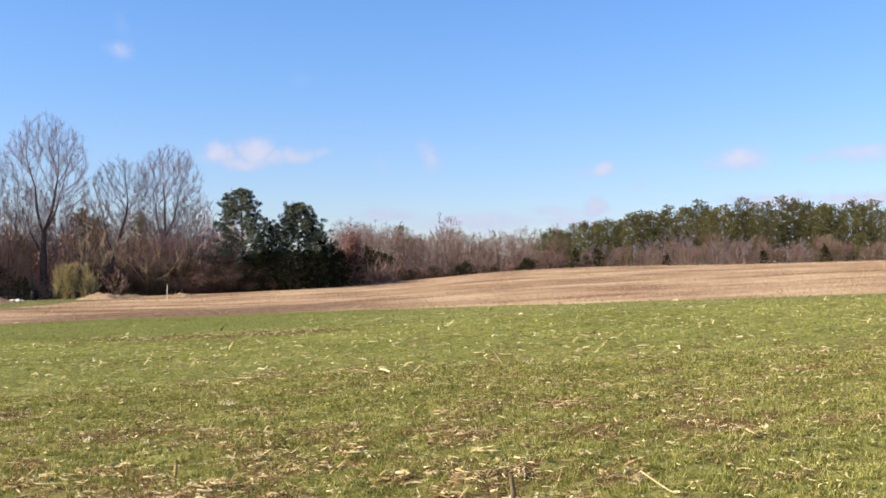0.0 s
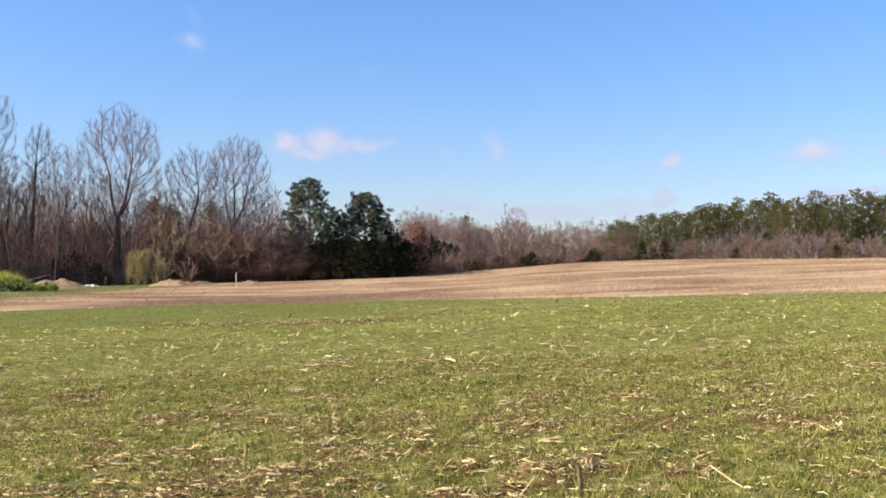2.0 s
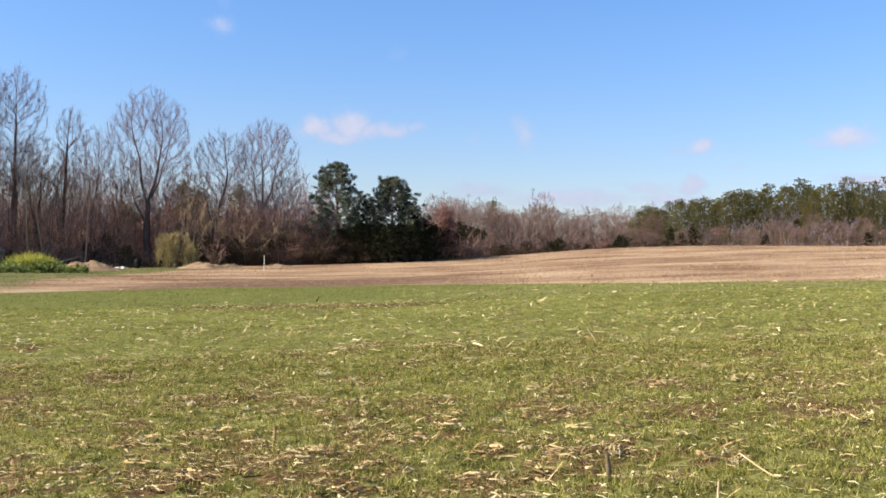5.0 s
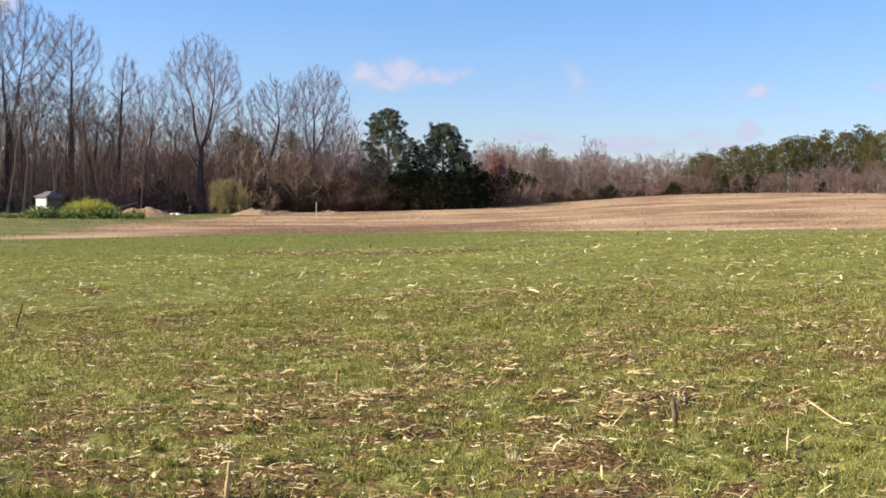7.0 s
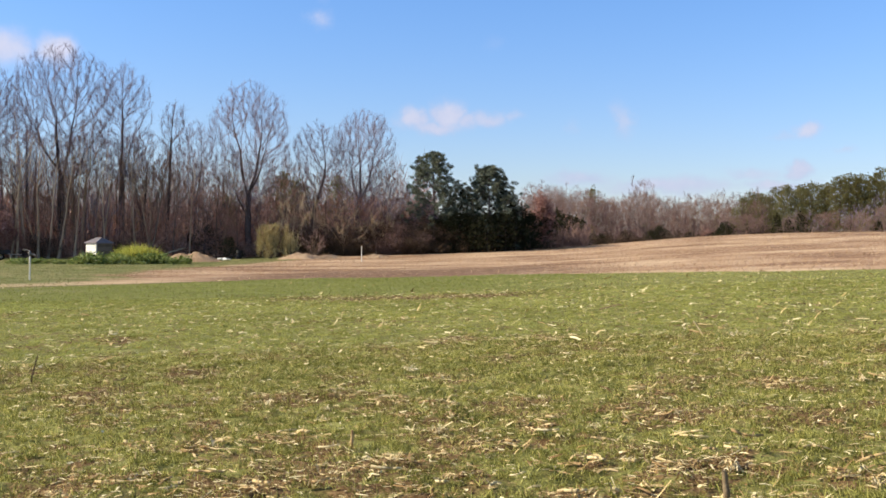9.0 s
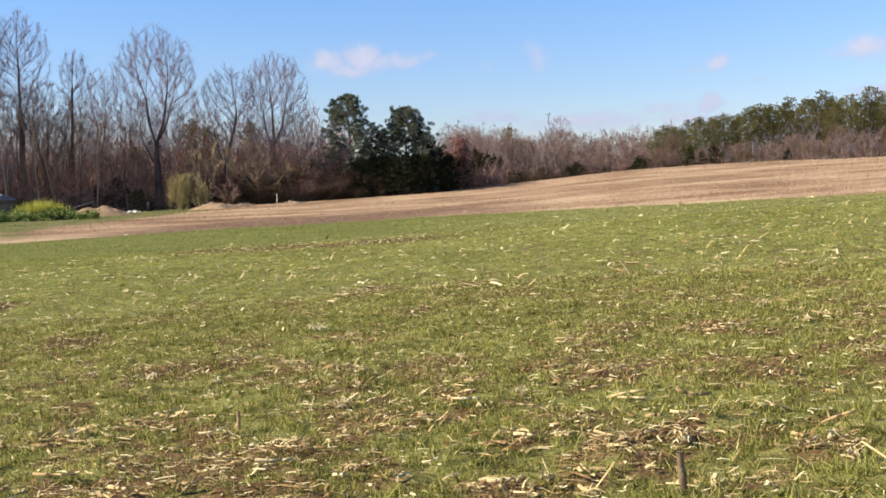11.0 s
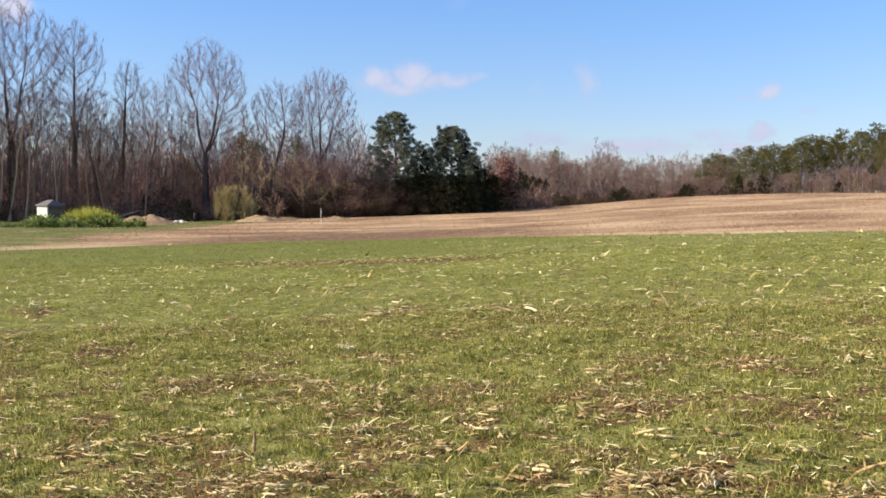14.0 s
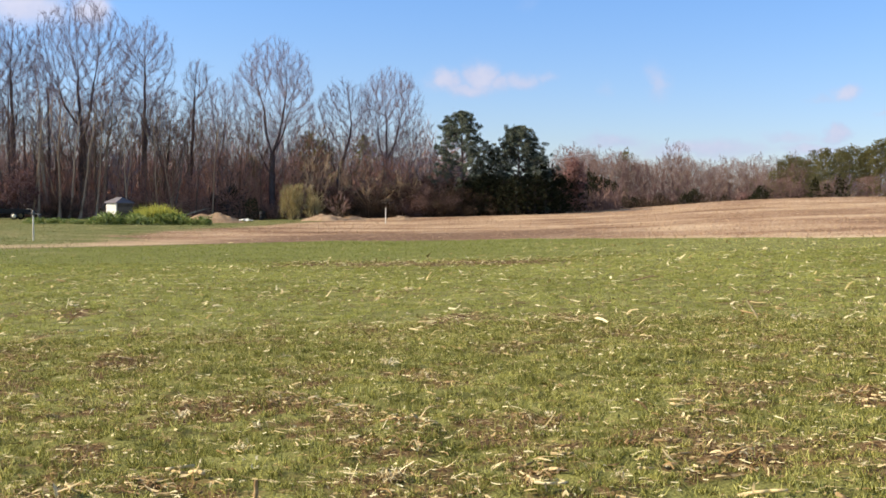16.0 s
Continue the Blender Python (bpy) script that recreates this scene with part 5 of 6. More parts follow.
def garden_rows():
    r = np.random.default_rng(130)
    # tall yellow stems, plant by plant
    b = Buffer()
    first = None
    P = r.normal(size=(420, 3)) * np.array([0.22, 0.22, 0.1])
    P[:, 2] = np.abs(P[:, 2])
    D = np.stack([P[:, 0], P[:, 1], np.full(420, 0.55)], 1) + r.normal(size=(420, 3)) * 0.12
    P = P + D * r.uniform(0, 1.3, 420)[:, None]
    b.slivers(P, D, r.uniform(0.35, 0.75, 420), 0.038, r)
    me = b.mesh("plant")
    for i in range(46):
        u = i / 45
        x, y = polar(-26.35 + 2.2 * u + r.uniform(-0.05, 0.05), 91 + r.uniform(-1.6, 1.8))
        ob = tagged(part("asparagus_plant", me, YELLOW), "feathery yellow-green garden plant gone tall", "garden plant", "yellow garden row")
        s = r.uniform(0.65, 1.12) * (0.58 + 0.52 * math.sin(3.1 * u))
        ob.matrix_world = pose(x, y, gz(x, y), 0, 0, r.uniform(0, 360)) @ Matrix.Scale(s, 4)
    # broad-leaved greens in front
    b = Buffer()
    n = 90
    P = r.normal(size=(n, 3)) * np.array([0.17, 0.17, 0.14]) + np.array([0, 0, 0.25])
    P[:, 2] = np.clip(P[:, 2], 0.02, 1)
    b.slivers(P, P * np.array([2, 2, 1]) + r.normal(size=(n, 3)) * 0.25, r.uniform(0.12, 0.3, n), 0.12, r)
    leaves = b.mesh("foliage")
    b = Buffer()
    b.tube([(0, 0, -0.05), (0.01, 0, 0.2), (0, 0.01, 0.4)], [0.03, 0.025, 0.01], 5)
    stem = b.mesh("stem")
    for i in range(84):
        u = i / 83
        x, y = polar(-31.6 + 9.0 * u + r.uniform(-0.2, 0.2), 88.5 + r.uniform(-1.8, 1.8))
        ob = new("leafy_green")
        part("foliage", leaves, GREENS, ob)
        part("stem", stem, GREENS, ob)
        tagged(ob, "bushy broad-leaved green plant in a garden row", "garden plant", "green garden row")
        s = r.uniform(0.8, 1.7) * (0.5 if u < 0.36 else 0.75 if u > 0.86 else 1.0)
        ob.matrix_world = pose(x, y, gz(x, y), 0, 0, r.uniform(0, 360)) @ Matrix.Scale(s, 4)


garden_rows()


def barrel(x, y):
    b = Buffer()
    lathe(b, (0, 0, -0.03), [(0.0, 0), (0.28, 0.0), (0.30, 0.06), (0.29, 0.3), (0.31, 0.32), (0.29, 0.34), (0.29, 0.62), (0.31, 0.64), (0.29, 0.66), (0.3, 0.92), (0.27, 0.95), (0.0, 0.95)], 16)
    ob = part("barrel", b.mesh("barrel"), BLACK)
    ob.matrix_world = pose(x, y, gz(x, y))
    tagged(ob, "black plastic barrel at the woods' edge", "barrel")


barrel(*polar(-19.95, 109))


def tarp(x, y):
    bm = bmesh.new()
    bmesh.ops.create_grid(bm, x_segments=14, y_segments=8, size=1.0)
    for v in bm.verts:
        v.co = Vector((v.co.x * 0.7, v.co.y * 0.5, 0.16 + 0.13 * noise.noise(v.co * 2.2) - 0.14 * max(abs(v.co.x), abs(v.co.y)) ** 3))
    bmesh.ops.solidify(bm, geom=list(bm.faces), thickness=0.02)
    ob = part("tarp", bm, CREAM)
    ob.matrix_world = pose(x, y, gz(x, y) + 0.05, 0, 0, 8)
    tagged(ob, "crumpled pale tarp lying on the grass", "tarp")


tarp(*polar(-20.8, 105))


def fallen_log(x, y):
    b = Buffer()
    b.tube([(-2.2, 0, -0.9), (-0.8, 0.1, -0.35), (0.9, 0, 0.1), (2.2, 0.1, 0.55)], [0.11, 0.10, 0.08, 0.04], 7)
    b.tube([(0.9, 0, 0.1), (1.5, -0.3, 0.6)], [0.05, 0.02], 5)
    b.tube([(-2.2, 0, -0.9), (-2.6, 0, -1.9)], [0.11, 0.12], 7)
    ob = part("fallen_log", b.mesh("fallen_log"), LOG)
    ob.matrix_world = pose(x, y, gz(x, y) + 0.95, 0, 0, 10) @ Matrix.Scale(0.55, 4)
    tagged(ob, "bleached leaning log with a broken foot in the brush", "log")


fallen_log(*polar(-23.4, 112.0))


def trailer(x, y):
    """A dark parked farm trailer under the trees."""
    ob = new("farm_trailer")
    ob.matrix_world = pose(x, y, gz(x, y), 0, 0, 12)
    part("deck", box_bm(4.6, 1.7, 0.14, pose(0, 0, 0.62), 0.02), BLACK, ob)
    for s in (-0.8, 0.8):
        part("side_rail", box_bm(4.6, 0.06, 0.3, pose(0, s, 0.84), 0.01), BLACK, ob)
    b = Buffer()
    b.tube([(2.2, 0, 0.58), (3.6, 0, 0.5)], [0.06, 0.05], 6)
    b.tube([(3.55, 0, 0.5), (3.55, 0, 0.0)], [0.035, 0.03], 6)
    part("drawbar", b.mesh("drawbar"), IRON, ob)
    for sx in (-1.4, 1.4):
        for sy in (-0.78, 0.78):
            b = Buffer()
            b.tube([(sx, sy - 0.1, 0.33), (sx, sy - 0.09, 0.33), (sx, sy + 0.09, 0.33), (sx, sy + 0.1, 0.33)], [0.2, 0.33, 0.33, 0.2], 20)
            wheel = part("wheel", b.mesh("wheel"), BLACK, ob)
            b = Buffer()
            b.tube([(sx, sy - 0.12, 0.33), (sx, sy - 0.115, 0.33), (sx, sy + 0.115, 0.33), (sx, sy + 0.12, 0.33)], [0.001, 0.19, 0.19, 0.001], 16)
            part("rim", b.mesh("rim"), WHITE, wheel, "pale steel rim")
    tagged(ob, "dark flat farm trailer parked before the trees", "trailer")


trailer(*polar(-32.9, 106))


# ---- the near field ----
def corn_stalk_mesh(seed, bent=False):
    r = np.random.default_rng(seed)
    b = Buffer()
    xs = np.array([-0.5, -0.49, -0.2, -0.185, -0.17, 0.13, 0.145, 0.16, 0.49, 0.5])
    rad = np.array([0.3, 1.0, 0.9, 1.2, 0.9, 0.85, 1.15, 0.85, 0.75, 0.3]) * 0.5
    bend = (0.10 if bent else 0.03) * (xs * 2) ** 2
    P = np.stack([xs, bend + r.normal(size=10) * 0.004, np.zeros(10)], 1)
    b.tube(P, rad * 0.07, 6)
    ribs = [(0.14, 0.6), (-0.18, -0.7)]
    for x0, s in ribs:
        d = np.array([0.25, s, 0.1])
        p0 = np.array([x0, 0, 0.01])
        V = [p0 - [0.02, 0, 0], p0 + [0.02, 0, 0], p0 + d * 0.12 + [0.03, 0, 0.02], p0 + d * 0.12 - [0.03, 0, -0.02], p0 + d * 0.26]
        b.add(np.array(V), np.array([[0, 1, 2], [0, 2, 3], [3, 2, 4]]))
    return b.mesh("corn_stalk")


STALKS = [  # x, y, turn, length
    (-2.73, 6.54, -4, 0.28), (-1.84, 6.19, 14, 0.17), (-1.44, 6.46, 32, 0.22), (-1.03, 6.26, -25, 0.10), (-0.70, 6.18, 55, 0.11), (0.62, 7.85, -12, 0.25), (0.66, 7.66, -20, 0.22),
    (1.05, 7.65, 4, 0.24), (0.43, 6.62, -6, 0.22), (1.95, 7.55, 6, 0.21), (1.45, 7.18, -8, 0.19), (1.72, 6.9, -10, 0.21), (-0.02, 7.79, -10, 0.18), (-5.89, 11.67, 70, 0.20),
    (-5.95, 11.4, -50, 0.20), (1.5, 16.24, -60, 0.42), (-4.77, 7.42, 16, 0.22), (-2.45, 7.95, -28, 0.14), (-0.42, 8.16, -22, 0.12), (2.62, 10.8, 70, 0.28), (2.72, 10.6, -30, 0.18)]
stalk_meshes = [corn_stalk_mesh(200), corn_stalk_mesh(201, True), corn_stalk_mesh(202)]


def lay_stalk(x, y, turn, length, k, fat=1.0):
    ob = tagged(part("corn_stalk", stalk_meshes[k % 3], STALK), "pale dry piece of corn stalk lying in the green crop", "corn stalk", "corn stalks in the field")
    thick = (0.52 + 0.2 * math.sin(k * 3.1)) * fat
    slope = math.degrees(math.atan2(gz(x + 0.1 * math.cos(radians(turn)), y + 0.1 * math.sin(radians(turn))) - gz(x, y), 0.1))
    ob.matrix_world = pose(x, y, gz(x, y) + 0.02 + 0.012 * (k % 3), 40 * k % 360, 0, 0)
    ob.matrix_world = pose(x, y, gz(x, y) + 0.02 + 0.012 * (k % 3), 0, -slope + 4 * math.sin(k), turn) @ Matrix.Diagonal((length, thick * 0.55, thick * 0.55, 1)) @ pose(0, 0, 0, 57 * k)


k = 0
for row in STALKS:
    lay_stalk(*row, k)
    k += 1
rng = np.random.default_rng(210)
for hx, hy, hs in HEAPS:
    for _ in range(4):
        lay_stalk(hx + rng.normal() * 0.5 * hs, hy + rng.normal() * 0.45 * hs, rng.normal() * 34, rng.uniform(0.06, 0.18), k, 0.8)
        k += 1
while k < 300:
    b, d = rng.uniform(-35, 27), 4.3 + 11 * rng.uniform(0, 1) ** 0.8
    x, y = polar(b, d + 1)
    lay_stalk(x, y, rng.normal() * 42, rng.uniform(0.06, 0.18), k, 0.6)
    k += 1


def ribbons(n, b0, b1, d0, d1, length, width, seed, patchy=0.5):
    """Shreds of leaf and stalk, bent once, lying on the crop."""
    r = np.random.default_rng(seed)
    m = int(n * 2.2)
    b = np.radians(r.uniform(b0, b1, m))
    d = np.sqrt(r.uniform(d0 ** 2, d1 ** 2, m))
    x, y = d * np.sin(b), d * np.cos(b)
    want = worn(x, y) ** 1.3 * 1.3 * np.clip(1.35 - (d - 6.5) / 8, 0.55, 1.2)
    keep = np.flatnonzero(r.uniform(0, 1, m) < (1 - patchy) * 0.5 + patchy * want)
    x, y = x[keep], y[keep]
    n = len(x)
    keep = (y < field_edge(x) - 0.5) & ((r.uniform(0, 1, n) < 0.10) | ~lush(x, y))
    x, y = x[keep], y[keep]
    n = len(x)
    z = ground(x, y)
    turn = r.normal(size=n) * (0.75 if d1 < 18 else 1.3) + (r.uniform(0, 1, n) < 0.18) * 1.2
    D = np.stack([np.cos(turn), np.sin(turn), r.normal(size=n) * 0.12 + (r.uniform(0, 1, n) < 0.05) * 0.8], 1)
    S = np.stack([-np.sin(turn), np.cos(turn), r.normal(size=n) * 0.25], 1)
    ln = length * np.clip(np.exp(r.normal(size=n) * 0.55), 0.3, 2.3)[:, None]
    w = width * np.clip(np.exp(r.normal(size=n) * 0.45), 0.4, 2.2)[:, None]
    P = np.stack([x, y, z + r.uniform(0.012, 0.05, n) + (0.025 if d1 > 18 else 0)], 1)
    up = np.array([0, 0, 1.0]) * (r.uniform(-0.05, 0.14, n)[:, None]) * ln
    a, c, e = P - D * ln / 2, P + up * 0.5 + S * w * 0.6 * r.normal(size=n)[:, None], P + D * ln / 2
    V = np.stack([a - S * w / 2, a + S * w / 2, c - S * w / 2, c + S * w / 2, e - S * w / 3, e + S * w / 3], 1).reshape(-1, 3)
    o = (np.arange(n) * 6)[:, None]
    T = np.concatenate([o + np.array([[0, 1, 3]]), o + np.array([[0, 3, 2]]), o + np.array([[2, 3, 5]]), o + np.array([[2, 5, 4]])])
    return V, T


def residue(name, label, mat, *args, **kw):
    V, T = ribbons(*args, **kw)
    return tagged(part(name, mesh_of(name, V, T), mat), label, "crop residue", kind="stuff")


residue("corn_residue", "scattered pale shreds of corn leaf and stalk", STRAW, 12000, -38, 30, 3.6, 17, 0.055, 0.007, 220, patchy=0.65)
residue("corn_residue", "small pale chips of corn stalk between the blades", STRAW, 17000, -38, 30, 3.6, 17, 0.034, 0.0105, 225, patchy=0.45)
residue("corn_residue", "scattered pale corn shreds across the green field", STRAW, 10500, -38, 30, 15, 34, 0.10, 0.019, 221, patchy=0.6)
residue("corn_residue", "scattered pale corn shreds far over the field", STRAW, 5200, -38, 30, 34, 68, 0.12, 0.034, 222, patchy=0.3)


def litter(label, n, d0, d1, length, width, seed):
    """Fine fibres of rotting leaf, matted on the worn patches."""
    r = np.random.default_rng(seed)
    b = np.radians(r.uniform(-38, 30, n))
    d = np.sqrt(r.uniform(d0 ** 2, d1 ** 2, n))
    x, y = d * np.sin(b), d * np.cos(b)
    ok = (r.uniform(0, 1, n) < 0.05 + 1.3 * worn(x, y) ** 1.3) & (y < field_edge(x) - 0.5)
    x, y = x[ok], y[ok]
    n = len(x)
    D = r.normal(size=(n, 3)) * np.array([1.0, 0.6, 0.22]) + np.array([0, 0, 0.08])
    buf = Buffer()
    buf.slivers(np.stack([x, y, ground(x, y) + r.uniform(0.005, 0.045, n)], 1), D, length * np.exp(r.normal(size=n) * 0.5), width, r)
    tagged(part("leaf_litter", buf.mesh("leaf_litter"), FIBRE), label, "crop residue", kind="stuff")


litter("matted brown fibres of rotting corn leaf on bare soil", 150000, 3.6, 17, 0.045, 0.006, 223)
litter("matted brown fibres in the middle of the field", 55000, 17, 36, 0.09, 0.011, 224)


def tufted(x, y):
    """How thick the seedlings stand from hand to hand: clumps with gaps between."""
    r = np.random.default_rng(78)
    v = np.zeros_like(x)
    for wave, w in ((0.55, 0.8), (0.3, 1.0), (0.19, 1.0), (0.12, 0.8)):
        for _ in range(4):
            a, k = r.uniform(0, math.pi), 2 * math.pi / wave * r.uniform(0.7, 1.3)
            v = v + w * np.sin(k * (math.cos(a) * x + math.sin(a) * y) + r.uniform(0, 6.28))
    return np.clip(0.52 + 0.30 * v, 0.03, 1)


def blades(name, label, n, b0, b1, d0, d1, length, width, mat, seed, lean=0.45, zone=None, bare=1.0, tuft=0.03):
    r = np.random.default_rng(seed)
    per = 16 if tuft < 0.1 else 2        # blades to a tuft
    b = np.radians(np.repeat(r.uniform(b0, b1, n // per), per))
    d = np.repeat(np.sqrt(r.uniform(d0 ** 2, d1 ** 2, n // per)), per)
    n = len(b)
    x, y = d * np.sin(b) + r.normal(size=n) * tuft, d * np.cos(b) + r.normal(size=n) * tuft
    want = (1.15 - 0.9 * worn(x, y)) * (tufted(x, y) if tuft < 0.04 else 1)
    ok = (r.uniform(0, 1, n) < (1 - bare) + bare * want) & (zone(x, y) if zone else True)
    x, y = x[ok], y[ok]
    n = len(x)
    P = np.stack([x, y, ground(x, y) - 0.005], 1)
    D = r.normal(size=(n, 3)) * lean + np.array([0, 0, 0.8])
    D[:, 2] = np.abs(D[:, 2])
    buf = Buffer()
    buf.slivers(P, D, length * np.exp(r.normal(size=n) * 0.3), width, r)
    return tagged(part(name, buf.mesh(name), mat), label, "grass" if mat is not STUBBLE else "stubble", kind="stuff")



def crop(x, y):
    return y < field_edge(x)


blades("crop_grass", "short green cereal crop sprouting through corn residue", 800000, -38, 30, 3.5, 16, 0.052, 0.0076, BLADE, 230, 0.55, crop, tuft=0.026)
blades("crop_grass", "short green cereal crop across the middle of the field", 260000, -38, 30, 16, 34, 0.055, 0.013, FAR_BLADE, 231, 0.9, crop, tuft=0.05)
blades("crop_grass", "short green cereal crop towards the field's edge", 100000, -38, 30, 34, 70, 0.055, 0.023, FAR_BLADE, 232, 0.9, lambda x, y: crop(x, y) & ~lush(x, y), tuft=0.3)
blades("crop_grass", "thick bright green cereal crop by the field's edge", 70000, -38, 3, 26, 62, 0.06, 0.023, LUSH, 238, 0.8, lush, bare=0.6, tuft=0.3)
blades("crop_grass", "short green cereal crop on the near and trodden side of the field", 60000, 30, 322, 1.0, 15, 0.05, 0.011, BLADE, 236, 0.7, crop, tuft=0.06)
blades("crop_grass", "short green cereal crop underfoot", 26000, -38, 30, 0.3, 3.6, 0.044, 0.0075, BLADE, 237, 0.6, crop, tuft=0.022)
residue("corn_residue", "pale shreds of corn leaf in the trodden crop", STRAW, 4500, 30, 322, 1.0, 15, 0.07, 0.010, 226, patchy=0.6)
residue("corn_residue", "pale shreds of corn leaf underfoot", STRAW, 700, -38, 30, 0.5, 3.6, 0.06, 0.008, 227, patchy=0.6)
blades("bean_stubble", "short brown crop stubble covering the rising field", 75000, -34, 30, 38, 110, 0.12, 0.022, STUBBLE, 233, 1.0, lambda x, y: (y > field_edge(x)) & (x > -28.5 + 0.3 * np.maximum(62 - y, 0)) & ((y > field_edge(x) + 13) | (x > -3) | (np.sin(x * 91.7 + y * 57.3) > 0.8)), bare=0.0, tuft=0.4)
blades("bean_stubble", "short brown crop stubble on the hill's brow", 30000, -14, 30, 110, 175, 0.12, 0.04, STUBBLE, 234, 1.0, lambda x, y: x > -30, bare=0.0, tuft=0.4)
blades("lawn_grass", "rough mown grass beside the garden", 60000, -42, -15, 34, 112, 0.05, 0.03, LAWN, 235, 0.5, lambda x, y: (x < -28.5 + 0.3 * np.maximum(62 - y, 0)) & (y > np.maximum(field_edge(x), 31)), bare=0.0, tuft=0.4)


def standing(name, x, y, h, r0, mat, lean, label, turn=0.0, collar=True):
    """A cut stalk that still stands."""
    b = Buffer()
    n = 6
    P = [(lean * h * (i / n) ** 1.2, 0.006 * math.sin(i * 2), -0.03 + (h + 0.03) * i / n) for i in range(n + 1)]
    b.tube(P, [r0 * (1.25 - 0.3 * i / n) * (1.12 if i == 3 else 1) for i in range(n + 1)] , 8)
    b.tube([P[-1], (P[-1][0] + 0.002, P[-1][1], P[-1][2] + 0.006)], [r0 * 0.95, 0.001], 8)
    if collar:
        for a in (0.4, 2.3, 4.0, 5.2):
            d = np.array([math.cos(a), math.sin(a), 0.15])
            b.add(np.array([[0, 0, 0.01], d * 0.06 + [0.01, 0.01, 0], d * 0.06 - [0.01, 0.01, 0], d * 0.13 - [0, 0, 0.03]]), np.array([[0, 1, 2], [1, 3, 2]]))
    ob = part(name, b.mesh(name), mat)
    ob.matrix_world = pose(x, y, gz(x, y), 0, 0, turn)
    return tagged(ob, label, "corn stub", "standing stubs")


standing("corn_stub", 0.66, 5.62, 0.19, 0.0155, DARK_STALK, -0.12, "dark weathered corn stub standing in the crop")
standing("corn_stub", -1.83, 4.21, 0.2, 0.012, STALK, 0.1, "pale straight corn stub standing in the crop")
standing("corn_stub", -1.93, 7.5, 0.13, 0.012, STALK, 0.03, "short pale corn stub standing in the crop")
standing("corn_stub", 1.24, 5.14, 0.16, 0.007, STALK, 0.02, "thin pale stub standing upright", collar=False)
standing("corn_stub", -7.09, 11.65, 0.36, 0.009, DARK_STALK, 0.28, "long leaning weathered stalk standing in the crop")
standing("corn_stub", 1.54, 15.74, 0.22, 0.009, STALK, -0.7, "leaning pale stalk rising from the crop", collar=False)


def residue_heap(x, y, size, seed):
    """Crumpled leaves and shredded stalk, matted into a low heap."""
    r = np.random.default_rng(seed)
    b = Buffer()
    for i in range(int(22 + 42 * size)):
        a = r.normal() * 0.6 + (3.14 if r.uniform() < 0.5 else 0)
        d, n = np.array([math.cos(a), math.sin(a), 0]), np.array([-math.sin(a), math.cos(a), 0])
        u, v = r.normal(size=2) * np.array([0.52, 0.48]) * size
        lift = 0.022 * math.exp(-(u * u + v * v) / (0.3 * size) ** 2) * r.uniform(0.2, 1)
        p = np.array([u, v, gz(x + u, y + v) - gz(x, y) + 0.014 + lift])
        ln, w = r.uniform(0.04, 0.17) * (0.6 + size), r.uniform(0.004, 0.013)
        curl, side = r.uniform(-0.01, 0.022), r.normal() * 0.02
        rows = []
        for k in range(5):
            t = k / 4
            c = p + d * ln * (t - 0.5) + n * side * math.sin(3 * t) + np.array([0, 0, curl * math.sin(3.14 * t) + (0.06 * t * t if i % 9 == 0 else 0)])
            wide = w * (1 - 0.65 * t)
            tilt = np.array([0, 0, 0.7 * math.sin(2.5 * t + i)])
            rows += [c - (n + tilt) * wide, c + (n + tilt) * wide]
        b.add(np.array(rows), np.array([[2 * q + e for e in f] for q in range(4) for f in ((0, 1, 3), (0, 3, 2))]))
    ob = part("residue_heap", b.mesh("residue_heap"), TANGLE)
    ob.matrix_world = pose(x, y, gz(x, y))
    tagged(ob, "low heap of crumpled tan corn leaves and shredded stalk", "crop residue", kind="stuff")


for n, (hx, hy, hs) in enumerate(HEAPS):
    residue_heap(hx, hy, hs, 500 + n)


def husk_clump(x, y, size, seed, label, count=34):
    r = np.random.default_rng(seed)
    b = Buffer()
    for _ in range(count):
        a = r.uniform(0, 6.28)
        d = np.array([math.cos(a), math.sin(a), r.uniform(-0.1, 0.8)])
        s = np.array([-math.sin(a), math.cos(a), r.normal() * 0.4])
        p = r.normal(size=3) * size * 0.35
        p[2] = abs(p[2]) * 0.6
        ln, w = size * r.uniform(0.5, 1.1), size * r.uniform(0.04, 0.09)
        m = p + d * ln * 0.5 + [0, 0, 0.02]
        e = p + d * ln * [1, 1, 0.4]
        V = [p - s * w * 0.4, p + s * w * 0.4, m - s * w, m + s * w, e]
        b.add(np.array(V), np.array([[0, 1, 3], [0, 3, 2], [2, 3, 4]]))
    ob = part("husk_clump", b.mesh("husk_clump"), HUSK)
    ob.matrix_world = pose(x, y, gz(x, y) + 0.01)
    return tagged(ob, label, "corn husk", "husk clumps")


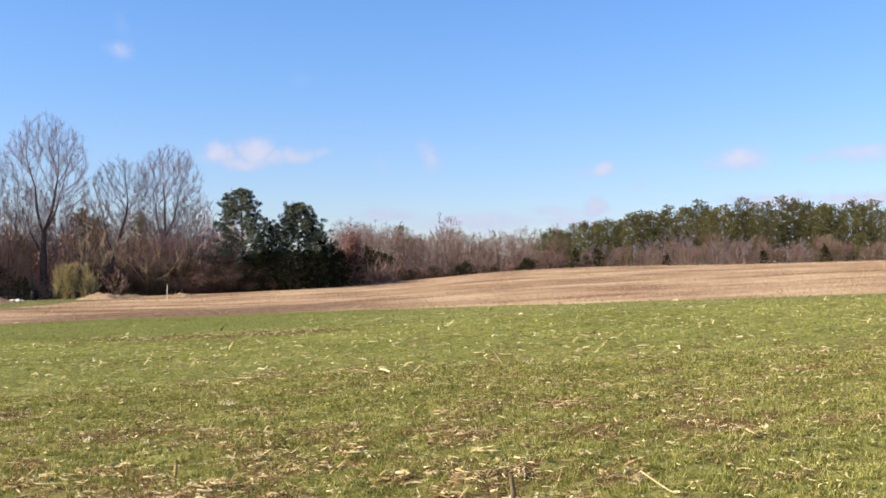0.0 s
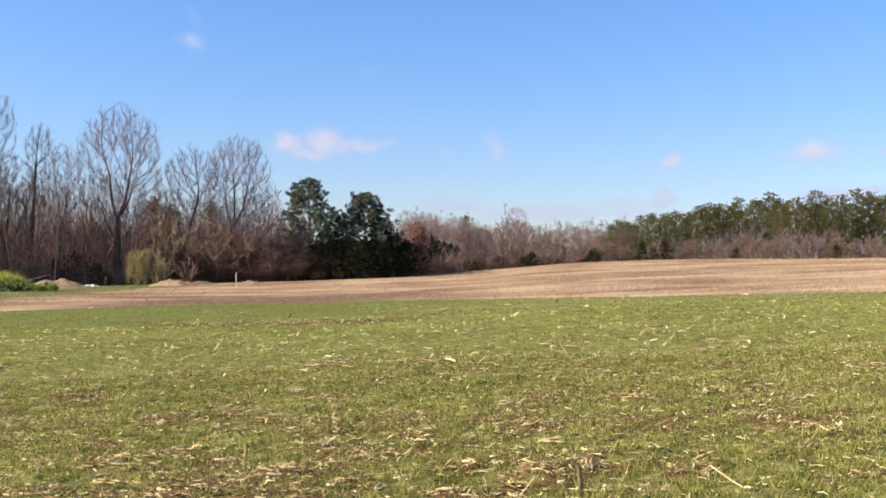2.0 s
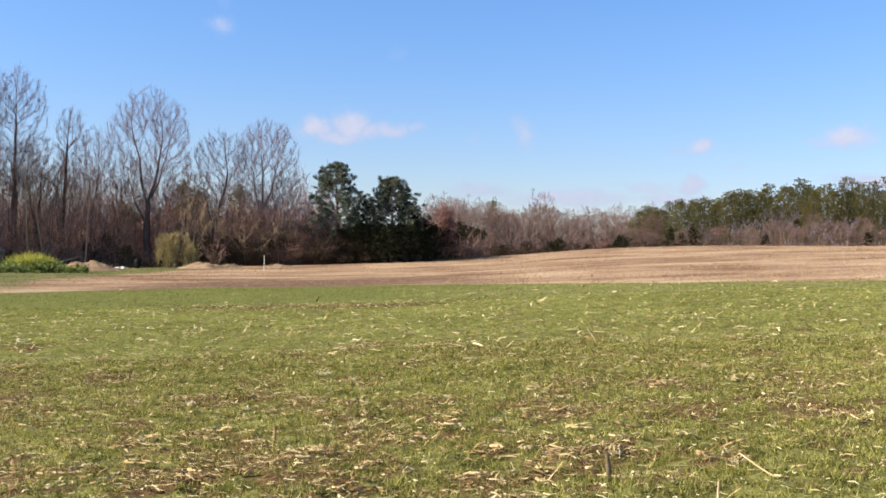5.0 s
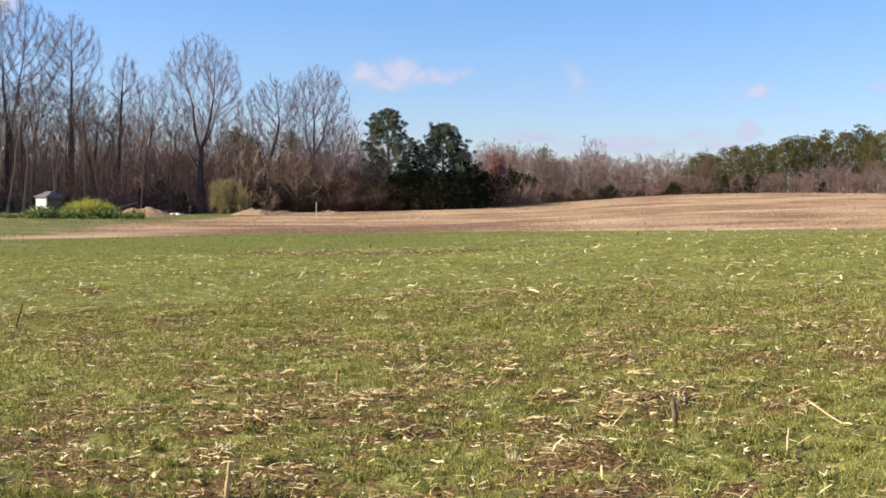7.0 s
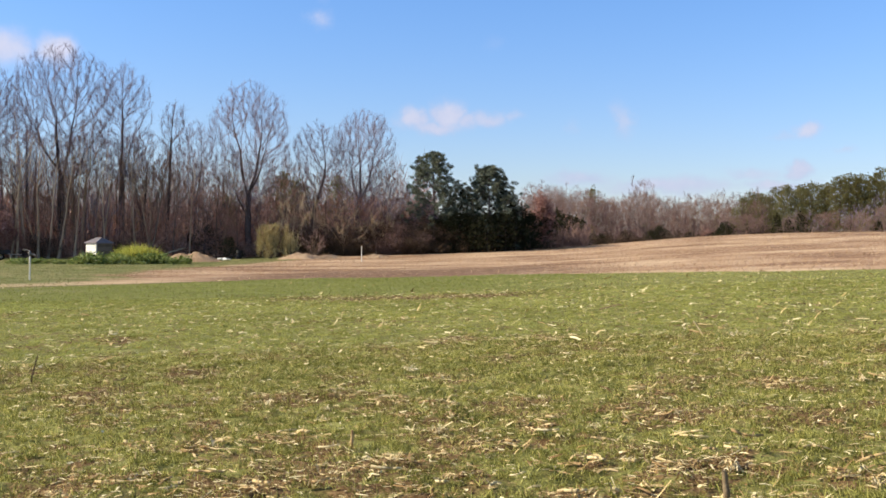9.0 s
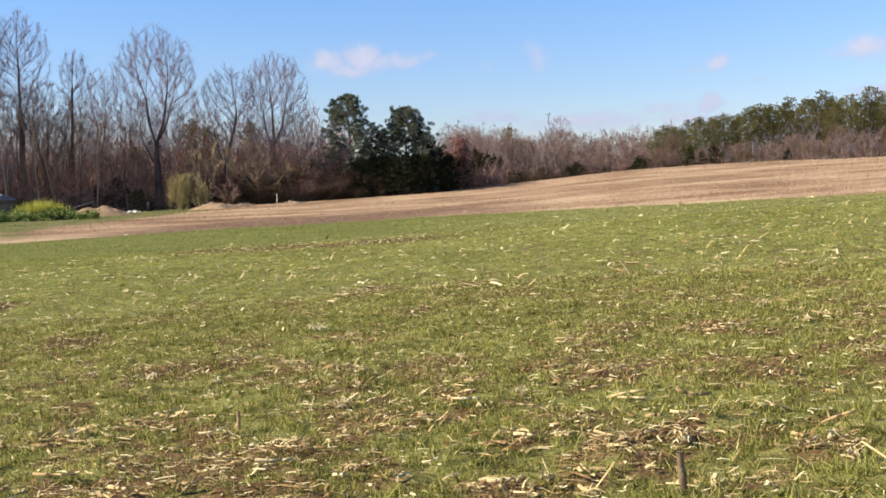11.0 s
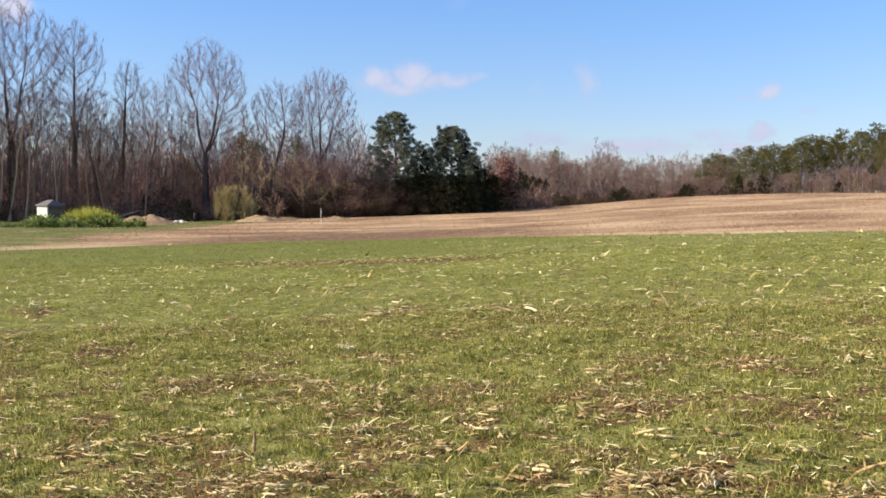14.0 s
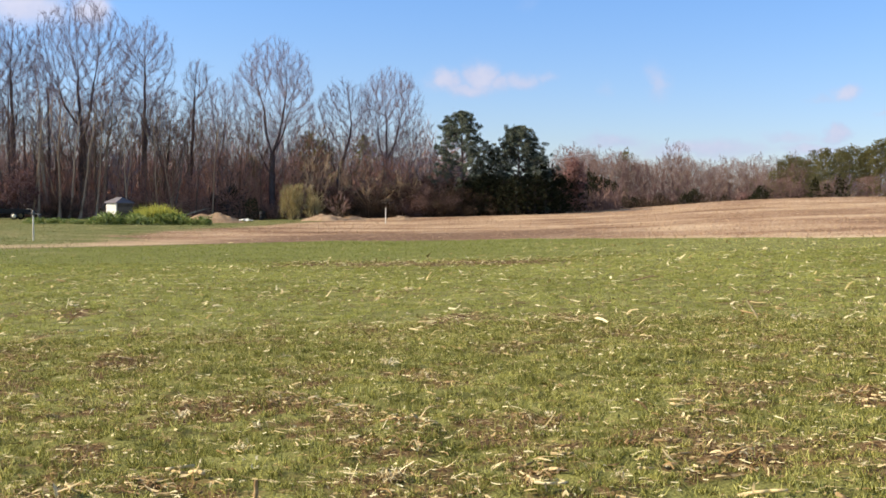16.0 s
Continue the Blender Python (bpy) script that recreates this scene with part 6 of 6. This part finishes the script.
def leaf_tangles():
    """Crumpled strips of dry corn leaf, heaped flat here and there on the bare soil."""
    r = np.random.default_rng(260)
    b = Buffer()
    made = 0
    while made < 80:
        x, y = polar(r.uniform(-34, 27), 4.8 + 10.5 * r.uniform(0, 1) ** 0.8)
        if float(worn(x, y)) < 0.30:
            continue
        made += 1
        size, turn = r.uniform(0.45, 1.0), r.normal() * 0.45
        for _ in range(26):
            a = turn + r.normal() * 0.8 + (3.14 if r.uniform() < 0.5 else 0)
            d, n = np.array([math.cos(a), math.sin(a), 0]), np.array([-math.sin(a), math.cos(a), 0])
            p = r.normal(size=3) * np.array([0.12, 0.06, 0.012]) * size
            p = np.array([x + p[0], y + p[1], gz(x + p[0], y + p[1]) + 0.012 + abs(p[2])])
            ln, w = size * r.uniform(0.03, 0.12), size * r.uniform(0.003, 0.010)
            rows = []
            for k in range(4):
                t = k / 3
                c = p + d * ln * (t - 0.5) + n * 0.02 * math.sin(3 * t + a) + np.array([0, 0, 0.03 * size * math.sin(3.1 * t) * r.uniform(0.2, 1.2)])
                wide = w * (1 - 0.6 * t)
                tilt = np.array([0, 0, r.normal() * 0.5])
                rows += [c - (n + tilt) * wide, c + (n + tilt) * wide]
            b.add(np.array(rows), np.array([[0, 1, 3], [0, 3, 2], [2, 3, 5], [2, 5, 4], [4, 5, 7], [4, 7, 6]]))
    tagged(part("leaf_tangle", b.mesh("leaf_tangle"), TANGLE), "crumpled tan corn leaves matted on bare soil", "crop residue", kind="stuff")


leaf_tangles()
husk_clump(-1.32, 8.0, 0.088, 240, "pale shredded husk clump standing out in the crop", 60)
husk_clump(-3.09, 5.2, 0.061, 241, "upright tuft of dry husk")
husk_clump(-2.1, 5.0, 0.077, 242, "flat spread of pale husk and leaf")
husk_clump(-0.36, 4.9, 0.066, 243, "flat pale husk on the soil")
husk_clump(0.8, 6.6, 0.083, 244, "curled tan leaf tangle beside a dark stub", 46)
husk_clump(-0.6, 9.72, 0.044, 245, "small pale husk in the crop", 18)
husk_clump(-6.23, 17.6, 0.077, 246, "small white husk far in the crop", 22)
husk_clump(-4.05, 10.1, 0.055, 247, "small white husk in the crop", 18)
husk_clump(-0.08, 8.06, 0.050, 248, "small bright husk in the crop", 18)
husk_clump(-4.22, 21.5, 0.110, 249, "tuft of pale leaf in the crop", 30)
for n, (hx, hy, hs) in enumerate(((1.58, 6.16, 0.05), (-1.86, 11.55, 0.08), (-2.49, 8.7, 0.09), (-3.34, 9.63, 0.09), (-2.65, 9.43, 0.06), (-5.22, 13.91, 0.06), (-2.32, 12.1, 0.10), (2.01, 15.69, 0.12), (2.43, 11.59, 0.10))):
    husk_clump(hx, hy, hs, 560 + n, "pale shredded husk lying in the green crop", 24)
husk_clump(2.5, 10.35, 0.088, 250, "pale stalk tangle rising from the crop", 26)
husk_clump(3.0, 16.9, 0.110, 251, "pale leaf tangle in the crop", 26)


def hooked_stalk(x, y):
    b = Buffer()
    b.tube([(-0.02, 0.42, 0.05), (-0.05, 0.47, 0.12), (0.0, 0.44, 0.17), (0.08, 0.28, 0.12), (0.16, 0.1, 0.07), (0.24, -0.06, 0.03), (0.42, -0.1, 0.03)], [0.006, 0.008, 0.010, 0.011, 0.012, 0.012, 0.006], 6)
    b.tube([(0.16, 0.1, 0.07), (0.30, 0.2, 0.05), (0.42, 0.18, 0.02)], [0.008, 0.007, 0.003], 5)
    b.tube([(0.24, -0.06, 0.03), (0.30, -0.3, 0.03)], [0.008, 0.003], 5)
    ob = part("corn_root", b.mesh("corn_root"), STALK)
    ob.matrix_world = pose(x, y, gz(x, y)) @ Matrix.Scale(0.58, 4)
    tagged(ob, "hooked pale corn stalk with roots, lying on the crop", "corn stalk")


hooked_stalk(1.56, 5.72)


def stick(x, y, length, turn, tilt, label):
    b = Buffer()
    b.tube([(-length / 2, 0, 0), (-0.1 * length, 0.02, 0.01), (0.2 * length, -0.01, 0.02), (length / 2, 0.02, 0.0)], [0.016, 0.014, 0.012, 0.006], 6)
    b.tube([(0.1 * length, 0, 0.01), (0.25 * length, 0.12, 0.05)], [0.008, 0.004], 5)
    ob = part("stick", b.mesh("stick"), DARK_STALK)
    ob.matrix_world = pose(x, y, gz(x, y) + 0.05 + 0.35 * length * math.sin(radians(tilt)), 0, -tilt, turn)
    tagged(ob, label, "stick")


stick(0.22, 22.2, 0.6, -35, 12, "dark bare stick lying across the crop")
